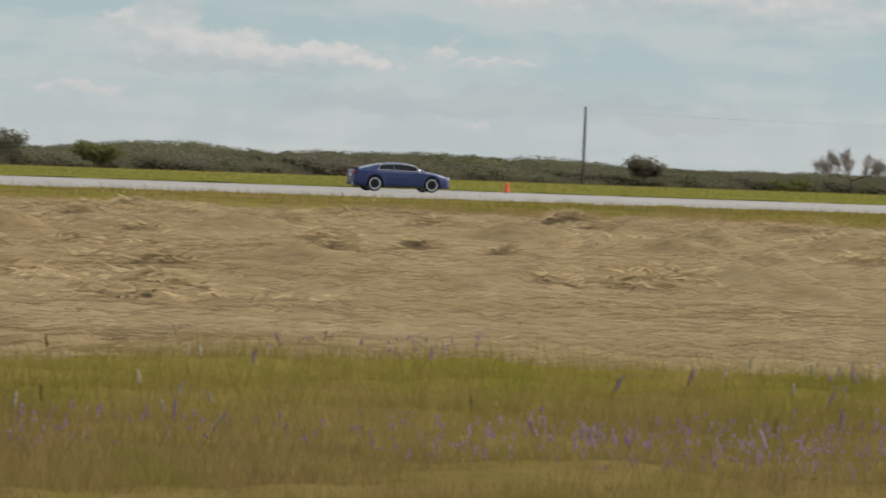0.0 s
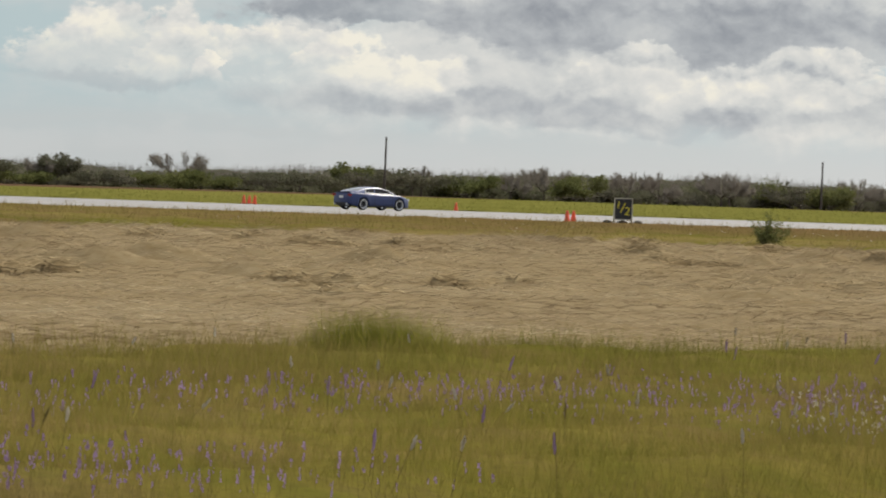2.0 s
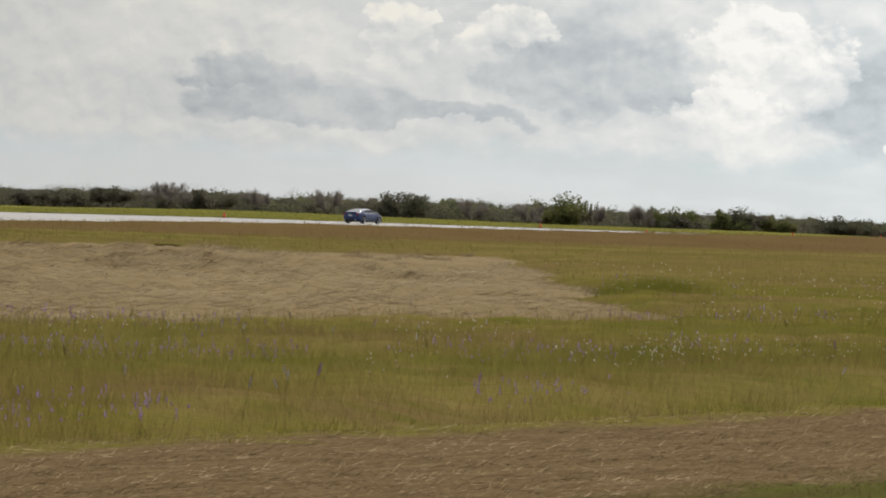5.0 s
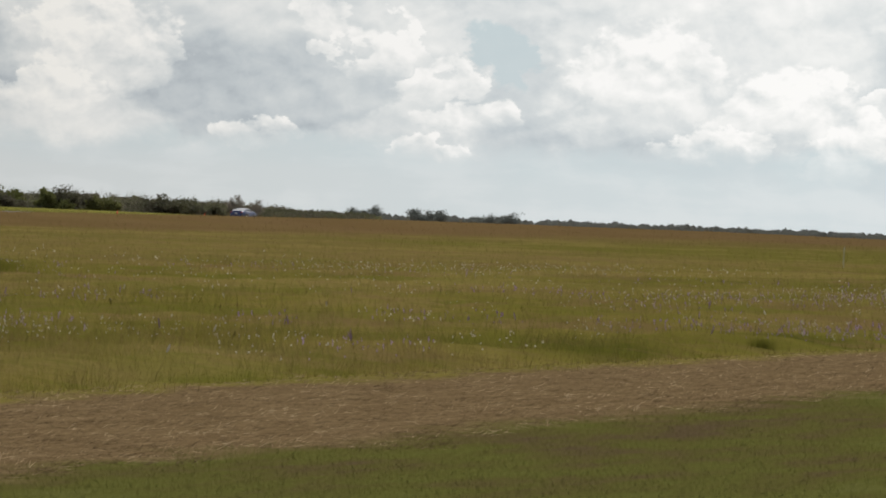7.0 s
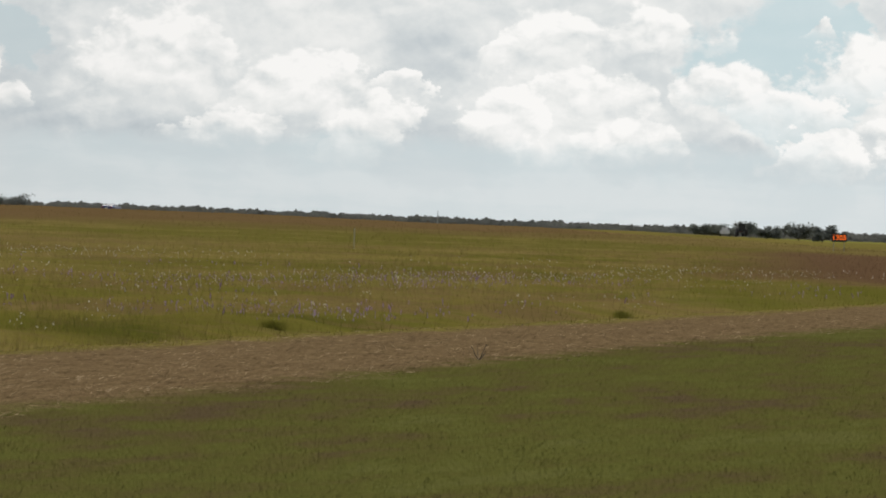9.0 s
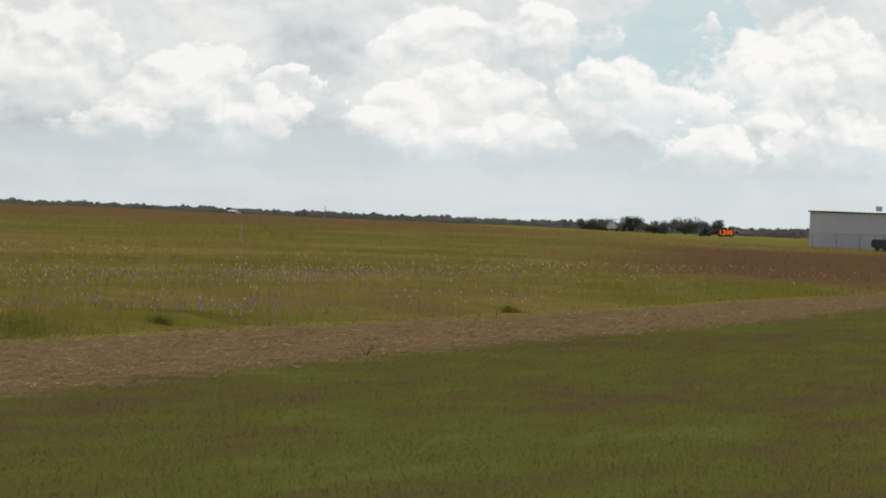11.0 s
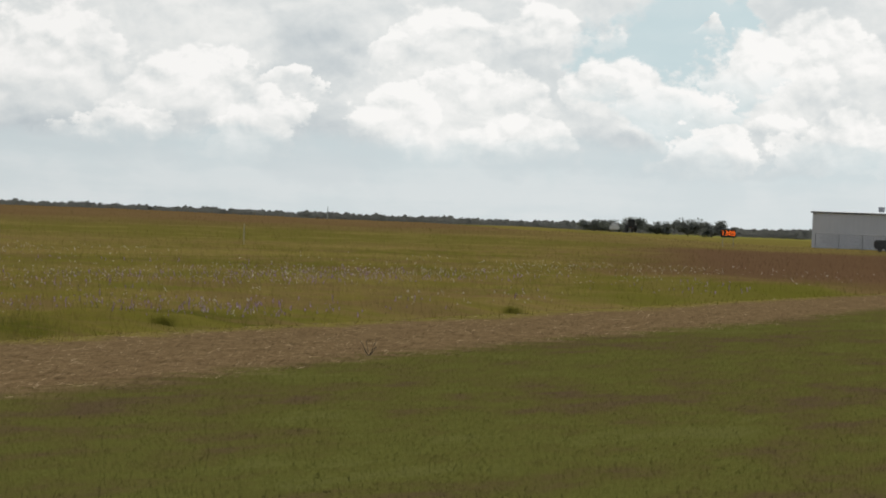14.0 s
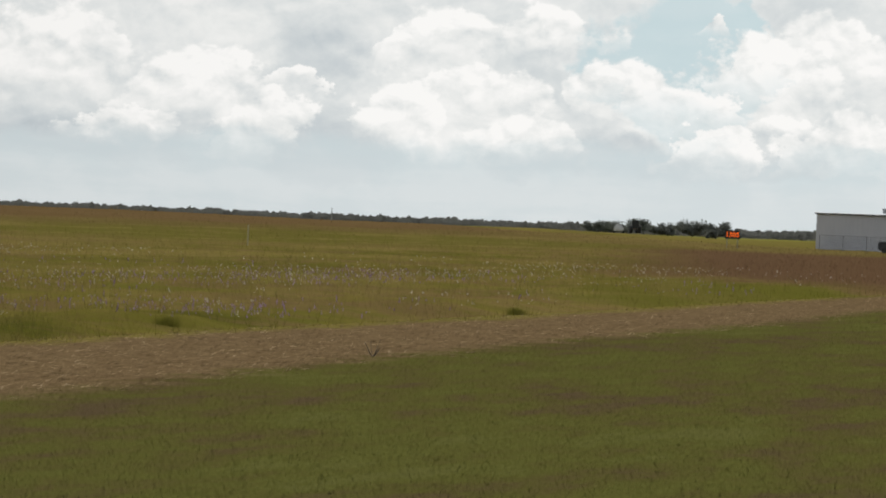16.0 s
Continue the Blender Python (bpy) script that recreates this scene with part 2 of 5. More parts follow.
def backdrop_material():
    """Bearing and height in degrees steer the cloud banks."""
    m = Nodes("cloudy sky")
    uv = m.node("UVMap")
    uv.uv_map = "bearing"
    sep = m.node("SeparateXYZ", Vector=uv.outputs[0])
    az, el = sep.outputs[0], sep.outputs[1]
    p = m.node("Mapping", Vector=uv.outputs[0], Scale=(0.82, 1.1, 1)).outputs[0]

    def moved(at, by, times=(1, 1, 1)):
        n = m.node("VectorMath")
        n.operation = "MULTIPLY_ADD"
        for i, v in enumerate((by, times, at)):
            m.put(n.inputs[i], v)
        return n.outputs[0]

    warp = m.node("TexNoise", Vector=p, Scale=1.6, Detail=4.0)
    q = moved(p, warp.outputs[1], (0.34, 0.26, 0))

    def billow(at):
        """Heaped, cauliflower-like swellings, finer ones on the larger."""
        v = m.node("TexVoronoi", Vector=at, Scale=1.5, Detail=4.0, Roughness=0.58, Lacunarity=2.2)
        v.feature, v.normalize = "SMOOTH_F1", True
        m.put(v.inputs["Smoothness"], 0.55)
        return m.math("SUBTRACT", m.math("MULTIPLY", m.noise(at, 1.1, 6.0, 0.52), 1.6), m.math("MULTIPLY", v.outputs["Distance"], 0.75))

    # drifting air tears the outlines
    torn = m.node("SeparateXYZ", Vector=m.node("TexNoise", Vector=p, Scale=1.15, Detail=6.0, Roughness=0.6).outputs[1])
    at_az = m.math("MULTIPLY_ADD", m.math("SUBTRACT", torn.outputs[0], 0.5), 2.6, az)
    at_el = m.math("MULTIPLY_ADD", m.math("SUBTRACT", torn.outputs[1], 0.5), 1.05, el)
    heap, above = billow(q), billow(moved(q, (0.05, 0.13, 0)))
    lit = m.math("SUBTRACT", heap, above)
    broad = m.math("SUBTRACT", m.noise(q, 0.5, 5.0, 0.5), 0.5)
    rough = m.math("SUBTRACT", heap, 0.44)
    streak = m.math("SUBTRACT", m.noise(m.node("Mapping", Vector=q, Scale=(0.35, 2.2, 1)).outputs[0], 1.1, 5.0, 0.5), 0.5)

    def banks(blobs, ragged, soft, floor=0.4):
        """Flat-based heaps (bearing, base, half width, height): bright tops that fade towards their bases."""
        best = None
        for ca, ce, ra, re in blobs:
            dx = m.math("MULTIPLY", m.math("SUBTRACT", at_az, ca), 1 / ra)
            dy = m.math("MULTIPLY", m.math("SUBTRACT", at_el, ce), 1 / re)
            dz = m.math("MAXIMUM", dy, m.math("MULTIPLY", dy, -1 / floor))
            d = m.math("MULTIPLY_ADD", dx, dx, m.math("MULTIPLY", dz, dz))
            inside = m.step(m.math("MULTIPLY_ADD", rough, -ragged, d), 1.0 + soft * 0.3, 1.0 - soft)
            v = m.math("MULTIPLY", inside, m.math("MULTIPLY_ADD", dy, 0.85, 0.42, clamp=True))
            best = v if best is None else m.math("MAXIMUM", best, v)
        return best

    def patches(blobs, soft, floor=0.5):
        """Soft-edged stretches of shade or of clear sky."""
        near = None
        for ca, ce, ra, re in blobs:
            dx = m.math("MULTIPLY", m.math("SUBTRACT", at_az, ca), 1 / ra)
            dy = m.math("SUBTRACT", at_el, ce)
            dy = m.math("MAXIMUM", m.math("MULTIPLY", dy, 1 / re), m.math("MULTIPLY", dy, -1 / (floor * re)))
            d = m.math("MULTIPLY_ADD", dx, dx, m.math("MULTIPLY", dy, dy))
            near = d if near is None else m.math("MINIMUM", near, d)
        return m.step(m.math("MULTIPLY_ADD", rough, -0.9, near), 1.0 + soft, 1.0 - soft)

    west = [(10.9, 1.49, 0.72, 0.57), (11.77, 1.32, 0.93, 0.43), (12.48, 1.32, 0.5, 0.23), (13.34, 1.31, 0.64, 0.26), (13.92, 1.3, 0.36, 0.11), (14.85, 1.31, 0.32, 0.25), (15.39, 1.19, 0.47, 0.14), (15.02, 0.49, 0.36, 0.11),
                   (15.54, 2.03, 2.72, 0.29), (18.77, 2.0, 2.36, 0.43), (10.21, 0.75, 0.64, 0.14), (32.31, 1.45, 0.5, 0.14), (32.79, 1.95, 0.43, 0.39), (27.09, 1.19, 0.43, 0.1), (27.88, 1.1, 0.43, 0.09)]
    north = [(35.88, 1.56, 0.86, 0.72), (37.18, 1.4, 0.79, 0.79), (37.68, 1.33, 0.43, 0.29), (38.97, 1.37, 0.64, 0.57), (38.39, 1.58, 1.07, 0.64), (39.97, 1.35, 0.86, 0.43), (43.13, 1.52, 1.07, 0.39), (44.79, 1.33, 1.07, 0.54),
                   (46.71, 1.72, 0.54, 0.47), (47.43, 1.53, 0.64, 0.36), (48.01, 1.34, 0.64, 0.47), (48.88, 1.16, 0.57, 0.32), (49.53, 1.11, 0.64, 0.27), (50.68, 1.01, 0.57, 0.54), (51.69, 0.9, 0.72, 0.68), (52.62, 0.82, 0.64, 0.32),
                   (53.2, 0.62, 0.5, 0.25)]
    middle = [(60.77, 2.12, 0.39, 0.57), (62.2, 2.3, 0.57, 0.3), (65.43, 2.18, 0.79, 0.68), (66.51, 1.86, 0.24, 0.43), (68.5, 2.47, 0.43, 0.43), (69.02, 1.92, 0.43, 0.43), (67.91, 0.93, 0.39, 0.32), (65.1, 1.38, 0.64, 0.39),
                   (65.8, 1.73, 0.86, 0.86), (66.41, 1.88, 0.36, 0.5), (69.51, 2.16, 0.29, 0.57), (69.02, 2.07, 0.36, 0.43), (69.89, 1.63, 0.36, 0.43), (70.48, 1.25, 0.5, 0.32), (69.7, 0.93, 0.39, 0.13)]
    east = [(72.68, 1.73, 1.0, 0.86), (74.34, 1.32, 0.93, 0.72), (75.14, 0.94, 0.64, 0.64), (73.42, 0.96, 0.64, 0.29), (76.96, 2.15, 0.3, 0.23), (75.73, 1.68, 0.3, 0.21), (77.99, 1.42, 0.86, 0.47), (78.44, 0.96, 0.57, 0.43),
                   (77.0, 1.19, 0.72, 0.39), (77.54, 1.94, 0.72, 0.72), (79.86, 1.42, 0.57, 0.57), (80.44, 1.23, 0.79, 0.64), (80.81, 0.9, 0.64, 0.43), (81.57, 1.66, 0.86, 0.86), (82.41, 2.12, 0.72, 0.72), (82.67, 0.97, 0.79, 0.57),
                   (81.87, 1.3, 0.43, 0.2), (78.75, 2.19, 0.86, 0.57), (80.82, 2.48, 0.3, 0.21)]
    dark = [(39.44, 2.25, 1.58, 0.29), (42.31, 2.14, 2.15, 0.5), (44.46, 1.98, 2.01, 0.64), (43.84, 1.94, 2.36, 0.64), (49.56, 2.22, 1.22, 0.43), (50.14, 2.04, 0.61, 0.18), (53.02, 1.78, 0.9, 1.07), (59.72, 1.37, 1.29, 0.43),
                   (61.16, 1.26, 1.36, 0.16), (63.22, 1.81, 1.07, 0.79), (63.94, 1.53, 0.57, 0.29), (67.24, 1.44, 1.0, 0.79), (68.89, 1.52, 0.64, 0.5), (58.99, 1.77, 0.86, 0.29), (67.82, 1.41, 1.36, 0.79)]
    grey = [(12.13, 1.24, 1.15, 0.11), (14.51, 0.76, 1.86, 0.16), (17.38, 0.73, 1.43, 0.19), (41.27, 1.08, 2.72, 0.25), (36.32, 1.31, 1.15, 0.13), (47.09, 1.11, 1.58, 0.29), (43.51, 1.05, 1.86, 0.2), (49.96, 0.95, 0.86, 0.14),
                   (70.83, 1.56, 0.64, 1.07), (73.14, 0.89, 1.36, 0.29), (76.22, 0.86, 0.79, 0.5), (72.42, 0.89, 0.86, 0.32), (79.52, 0.8, 1.43, 0.25), (81.88, 0.99, 0.64, 0.29), (75.97, 1.96, 0.57, 0.43)]
    gaps = [(47.85, 1.8, 1.86, 0.79), (50.92, 2.34, 0.5, 0.43), (80.48, 2.02, 0.93, 1.0), (81.25, 2.51, 0.43, 0.43), (70.66, 2.13, 0.43, 0.43)]
    body = m.math("MAXIMUM", banks(west, 1.2, 0.6), m.math("MAXIMUM", banks(north, 1.6, 0.35), m.math("MAXIMUM", banks(middle, 1.6, 0.35), banks(east, 1.6, 0.35))))
    shade = patches(dark, 0.45)
    under = patches(grey, 0.8, 0.8)
    gap = patches(gaps, 0.35, 0.9)
    # the deck thickens southwards; a clearer band of haze lies under it
    south = m.step(m.math("MULTIPLY_ADD", broad, 6.0, az), 35.0, 41.0)
    base = m.math("MULTIPLY_ADD", m.step(az, 50, 72), 0.12, 0.86)
    deck = m.math("MULTIPLY", m.step(m.math("MULTIPLY_ADD", rough, 0.45, m.math("MULTIPLY_ADD", broad, 0.5, m.math("SUBTRACT", el, base))), -0.12, 0.22), south)
    deck = m.math("MULTIPLY", deck, m.math("SUBTRACT", 1.0, m.math("MULTIPLY", gap, 0.9)))
    cover = m.math("MAXIMUM", deck, m.math("MULTIPLY", body, m.math("MULTIPLY_ADD", m.step(az, 24, 35), 0.15, 0.85)))
    # how bright: rims and upper sides of the heaps, then their bodies, then the deck's grey undersides
    tone = m.math("MULTIPLY_ADD", broad, 0.9, m.math("MULTIPLY_ADD", lit, 0.75, m.math("MULTIPLY_ADD", m.step(az, 40, 50), 0.06, m.math("MULTIPLY_ADD", m.step(az, 66, 76), 0.04, 0.54))))
    tone = m.math("ADD", tone, m.math("MULTIPLY", body, m.math("MULTIPLY_ADD", lit, 1.1, 0.32)))
    tone = m.math("SUBTRACT", tone, m.math("MULTIPLY", under, m.math("MULTIPLY_ADD", body, -0.15, 0.24)))
    deepest = m.math("MULTIPLY_ADD", m.step(az, 52, 60), -0.10, 0.37)
    tone = m.math("SUBTRACT", tone, m.math("MULTIPLY", shade, m.math("MULTIPLY_ADD", m.math("MULTIPLY", body, m.step(az, 52, 60)), -0.25, deepest)), clamp=True)
    veiled = m.ramp(tone, [(0.0, (0.36, 0.39, 0.42)), (0.5, (0.50, 0.53, 0.54)), (0.8, (0.575, 0.575, 0.565)), (1.0, (0.645, 0.63, 0.61))])
    broken = m.ramp(tone, [(0.0, (0.305, 0.325, 0.355)), (0.25, (0.46, 0.48, 0.495)), (0.5, (0.615, 0.625, 0.61)), (0.75, (0.73, 0.72, 0.68)), (1.0, (0.87, 0.83, 0.72))])
    glaring = m.ramp(tone, [(0.0, (0.42, 0.47, 0.51)), (0.25, (0.59, 0.64, 0.665)), (0.5, (0.715, 0.75, 0.755)), (0.75, (0.87, 0.88, 0.865)), (1.0, (1.0, 0.99, 0.97))])
    cloud = m.mix(m.step(az, 54, 72), m.mix(m.step(az, 27, 37), veiled, broken), glaring)
    turn = m.math("DIVIDE", az, 100.0)
    clear = m.ramp(turn, [(0.10, (0.40, 0.50, 0.52)), (0.30, (0.44, 0.53, 0.545)), (0.45, (0.50, 0.61, 0.63)), (0.60, (0.58, 0.65, 0.67)), (0.85, (0.59, 0.735, 0.77))])
    haze = m.ramp(turn, [(0.10, (0.47, 0.525, 0.53)), (0.30, (0.50, 0.545, 0.55)), (0.37, (0.54, 0.56, 0.555)), (0.48, (0.63, 0.64, 0.625)), (0.62, (0.69, 0.71, 0.70)), (0.72, (0.67, 0.73, 0.745)), (0.85, (0.69, 0.75, 0.765))])
    low = m.math("SUBTRACT", 1.0, m.step(m.math("MULTIPLY_ADD", streak, 0.9, el), 0.35, 1.45))
    col = m.mix(low, clear, haze)
    thin = m.math("MULTIPLY", m.step(m.math("MULTIPLY_ADD", rough, 0.5, streak), -0.05, 0.24), m.math("SUBTRACT", 0.42, m.math("MULTIPLY", gap, 0.30)))
    col = m.mix(thin, col, m.mix(m.step(az, 40, 70), (0.60, 0.605, 0.595), (0.80, 0.825, 0.825)))
    col = m.mix(m.math("MULTIPLY", under, 0.35), col, m.mix(m.step(az, 35, 70), (0.41, 0.44, 0.465), (0.60, 0.66, 0.685)))
    col = m.mix(m.math("MAXIMUM", cover, m.math("MULTIPLY", shade, 0.92)), col, cloud)
    return m.surface(m.node("Emission", Color=col, Strength=m.math("MULTIPLY_ADD", m.step(az, 52, 80), 0.29, 0.88)).outputs[0])


build_backdrop()


# ---- mesh helpers ----
def mesh_of(name, co, faces, material, smooth=False):
    me = bpy.data.meshes.new(name)
    me.from_pydata([tuple(c) for c in co], [], faces)
    if smooth:
        me.polygons.foreach_set("use_smooth", [True] * len(me.polygons))
    me.materials.append(material)
    return me


def bm_mesh(name, bm, material, smooth=False):
    me = bpy.data.meshes.new(name)
    bmesh.ops.recalc_face_normals(bm, faces=bm.faces)
    bm.to_mesh(me)
    bm.free()
    if smooth:
        me.polygons.foreach_set("use_smooth", [True] * len(me.polygons))
    me.materials.append(material)
    return me


def part(name, bm, material, parent, label="", smooth=False):
    ob = new(name, bm_mesh(name, bm, material, smooth) if isinstance(bm, bmesh.types.BMesh) else bm)
    ob.parent = parent
    return tagged(ob, label)


def box(bm, x, y, z, sx, sy, sz, bevel=0.0, turn=None):
    m = Matrix.Translation((x, y, z)) @ (turn or Matrix()) @ Matrix.Diagonal((sx, sy, sz, 1))
    made = bmesh.ops.create_cube(bm, size=1, matrix=m)
    if bevel:
        edges = {e for v in made["verts"] for e in v.link_edges}
        bmesh.ops.bevel(bm, geom=list(edges), offset=bevel, segments=2, affect="EDGES")
    return bm


def tube(bm, a, b, ra, rb, sides=8):
    a, b = Vector(a), Vector(b)
    way = b - a
    m = Matrix.Translation((a + b) / 2) @ way.to_track_quat("Z", "Y").to_matrix().to_4x4()
    bmesh.ops.create_cone(bm, cap_ends=True, segments=sides, radius1=ra, radius2=rb, depth=way.length, matrix=m)
    return bm


def thing(name, label, category, group="", at=(0, 0, 0), turn=0.0):
    ob = new(name)
    ob.matrix_basis = pose(*at, 0, 0, turn)
    return tagged(ob, label, category, group)


def on_land(x, y):
    return float(land(x, y))


def soften(me, soft, place=(0, 0, 0)):
    """Turn loose triangles to the open side of the field and round off their shading towards the light from above."""
    n = len(me.polygons)
    co = np.empty(9 * n, np.float32)
    me.vertices.foreach_get("co", co)
    c = co.reshape(-1, 3, 3).astype(np.float64)
    face = np.cross(c[:, 1] - c[:, 0], c[:, 2] - c[:, 0])
    away = (face * (c.mean(1) + np.asarray(place) - np.array(EYE))).sum(1) > 0
    c[away] = c[away][:, ::-1]
    face[away] *= -1
    me.vertices.foreach_set("co", c.astype(np.float32).ravel())
    face /= np.linalg.norm(face, axis=1)[:, None] + 1e-12
    up = (1 - soft) * face + soft * np.array([0, 0, 1.0])
    up /= np.linalg.norm(up, axis=1)[:, None] + 1e-9
    me.polygons.foreach_set("use_smooth", np.ones(n, bool))
    me.normals_split_custom_set_from_vertices(np.repeat(up, 3, 0))


def triangles(name, co, material, label, category, soft=0.0):
    """Loose triangles, three corners each, as one piece of stuff. soft: how far they shade like one mass, seen from above."""
    n = len(co) // 3
    me = bpy.data.meshes.new(name)
    me.vertices.add(3 * n)
    me.vertices.foreach_set("co", np.asarray(co, np.float32).ravel())
    me.loops.add(3 * n)
    me.loops.foreach_set("vertex_index", np.arange(3 * n, dtype=np.int32))
    me.polygons.add(n)
    me.polygons.foreach_set("loop_start", np.arange(0, 3 * n, 3, dtype=np.int32))
    me.materials.append(material)
    me.update(calc_edges=True)
    if soft:
        soften(me, soft)
    return tagged(new(name, me), label, category, kind="stuff")


rng = np.random.default_rng(7)


def scatter(n, near, far, first, last):
    """Plan points in a fan round the camera's stand, thinning out with distance."""
    r = near * (far / near) ** rng.random(n)
    a = np.radians(first + (last - first) * rng.random(n))
    return r * np.sin(a), r * np.cos(a), r


def blades(x, y, z, high, wide, lean=0.9):
    """Bent blades: each leans its own way, its flat side up."""
    n = len(x)
    a = rng.random(n) * 2 * np.pi
    turn = a + np.pi / 2 + rng.normal(0, 0.5, n)
    foot = np.stack([x, y, z], -1)
    side = np.stack([np.cos(turn), np.sin(turn), np.zeros(n)], -1) * (wide / 2)[:, None]
    out = lean * high * (0.35 + 0.65 * rng.random(n))
    tip = foot + np.stack([np.cos(a) * out, np.sin(a) * out, high], -1)
    return np.stack([foot - side, foot + side, tip], 1).reshape(-1, 3)


def waves(x, y, size, seed):
    """Cheap smooth unevenness between -1 and 1."""
    g = np.random.default_rng(seed)
    s = 0
    for k in range(5):
        a, p = g.random() * 6.28, g.random() * 6.28
        f = (0.6 + 0.8 * g.random()) * 2 * np.pi / size
        s = s + np.sin((x * np.cos(a) + y * np.sin(a)) * f + p)
    return s / 3.2


# ---- mown hay ----
MOUNDS = []


def pick_mounds():
    while len(MOUNDS) < 300:
        x, y = rng.uniform(-30, 150), 42 + 80 * rng.random() ** 0.7
        if in_hay(x, y - 1) and in_hay(x, y + 2):
            MOUNDS.append((x, y, rng.uniform(0.35, 1.0) * (0.5 + y / 110), rng.uniform(0.35, 0.7), (0.12 + 0.30 * rng.random() ** 1.5) * (0.5 + y / 130)))


def hay_height(x, y):
    inside = hay_margin(x, y)
    lift = ease(inside, 0, 2.5)
    heap = ease(inside, 1.0, 13.0)
    z = land(x, y) - 0.03 + lift * (0.12 + 0.05 * waves(x, y * 2.2, 3.1, 3) + 0.035 * waves(x, y * 2, 1.3, 4))
    pile = 0.0
    for mx, my, w, d, h in MOUNDS:
        pile = pile + heap * h * np.exp(-((x - mx) / w) ** 2 - ((y - my) / np.where(y < my, 0.42 * d, 1.4 * d)) ** 2) * (1 + 0.3 * np.sin(x * 7.3 + y * 4.1) * np.sin(y * 9.7 - x * 3.3))
    return z + np.minimum(pile, 0.04 + 0.010 * np.maximum(inside, 0))


def hay_material():
    m = Nodes("dry hay")
    p, long = m.place(), m.place((1.0, 4.5, 2.0))
    pick = m.math("MULTIPLY_ADD", m.noise(long, 2.2, 8.0, 0.7), 0.8, m.math("MULTIPLY", m.noise(p, 0.12, 3.0), 0.3))
    col = m.ramp(pick, [(0.3, (0.085, 0.055, 0.027)), (0.45, (0.18, 0.133, 0.069)), (0.62, (0.225, 0.175, 0.101)), (0.8, (0.275, 0.222, 0.138))])
    return m.principled(Base_Color=col, Roughness=0.9, Specular_IOR_Level=0.0, Normal=m.bump(m.noise(long, 9.0, 6.0), 0.22, 0.04))


def build_hay():
    pick_mounds()
    xs, ys = np.arange(-34, 170, 0.36), np.arange(33, 136, 0.2)
    gx, gy = np.meshgrid(xs, ys, indexing="ij")
    co = np.stack([gx, gy, hay_height(gx, gy)], -1).reshape(-1, 3)
    ob = grid_mesh("hay_layer", co, len(xs), len(ys), hay_material(), in_hay(gx, gy).ravel())
    tagged(ob, "mown dry hay lying in raked swaths on the field", "hay", kind="stuff")
    # loose straws on it, combed along the swaths
    x, y, r = scatter(220000, 33.5, 150, 2, 66)
    heap = np.array(MOUNDS)[rng.integers(0, len(MOUNDS), 30000)]
    x = np.concatenate([x, heap[:, 0] + rng.normal(0, 0.7, 30000) * heap[:, 2]])
    y = np.concatenate([y, heap[:, 1] + rng.normal(0, 0.6, 30000) * heap[:, 3]])
    ok = in_hay(x, y)
    shaggy = (np.arange(len(x)) >= len(x) - 30000)[ok]
    x, y = x[ok], y[ok]
    r, n = np.hypot(x, y), len(x)
    z = hay_height(x, y) + 0.008
    a = rng.normal(0, 0.5, n) + np.pi * rng.integers(0, 2, n)
    long = rng.uniform(0.10, 0.45, n) * (0.6 + r / 120)
    rise = np.where(shaggy, rng.normal(0.03, 0.07, n), rng.normal(0.01, 0.035, n)) * (0.6 + r / 100)
    wide = 0.004 + 0.00008 * r
    foot = np.stack([x, y, z], -1)
    tip = foot + np.stack([np.cos(a) * long, np.sin(a) * long, rise], -1)
    side = np.stack([np.zeros(n), wide * 0.6, wide], -1)
    co = np.stack([foot - side / 2, foot + side / 2, tip], 1).reshape(-1, 3)
    straw = leafy("straw", [(0.1, (0.10, 0.068, 0.036)), (0.4, (0.18, 0.136, 0.079)), (0.7, (0.25, 0.20, 0.122)), (0.95, (0.36, 0.30, 0.195))], 0.3, 0.10, 0.7)
    triangles("loose_straw", co, straw, "loose dry straws strewn over the mown hay", "straw", 0.3)


# ---- raked clumps of hay ----
def build_clumps():
    n, each = 240, 220
    cx, cy = [], []
    while len(cx) < n:
        a, y = radians(rng.uniform(2, 62)), 48 + 74 * rng.random() ** 0.75
        x = y * math.tan(a)
        if 1.5 < hay_margin(x, y):
            cx.append(x), cy.append(y)
    cx, cy = np.repeat(cx, each), np.repeat(cy, each)
    size = np.repeat(rng.uniform(0.35, 1.0, n) ** 1.3, each)
    tall = np.repeat(rng.uniform(0.10, 0.30, n), each) * (0.4 + 0.6 * ease(hay_margin(cx, cy), 1, 12))
    u, v = rng.normal(0, 0.5, n * each), rng.normal(0, 0.5, n * each)
    x, y = cx + u * size * 1.3, cy + v * 0.45 * size
    h = tall * np.exp(-u ** 2 - v ** 2) * rng.random(n * each) ** 0.5
    foot = np.stack([x, y, hay_height(x, y) + h], -1)
    a = rng.normal(0, 0.6, n * each) + np.pi * rng.integers(0, 2, n * each)
    long = rng.uniform(0.15, 0.5, n * each)
    tip = foot + np.stack([np.cos(a) * long, np.sin(a) * long, rng.normal(-0.02, 0.07, n * each)], -1)
    side = np.stack([np.zeros(n * each), np.full(n * each, 0.010), np.full(n * each, 0.016)], -1)
    brown = leafy("raked hay", [(0.1, (0.18, 0.132, 0.070)), (0.5, (0.26, 0.20, 0.112)), (0.9, (0.34, 0.275, 0.165))], 0.2, 0.4, 0.8)
    triangles("hay_clumps", np.stack([foot - side, foot + side, tip], 1).reshape(-1, 3), brown, "small raked clumps of brown hay on the field", "hay", 0.45)


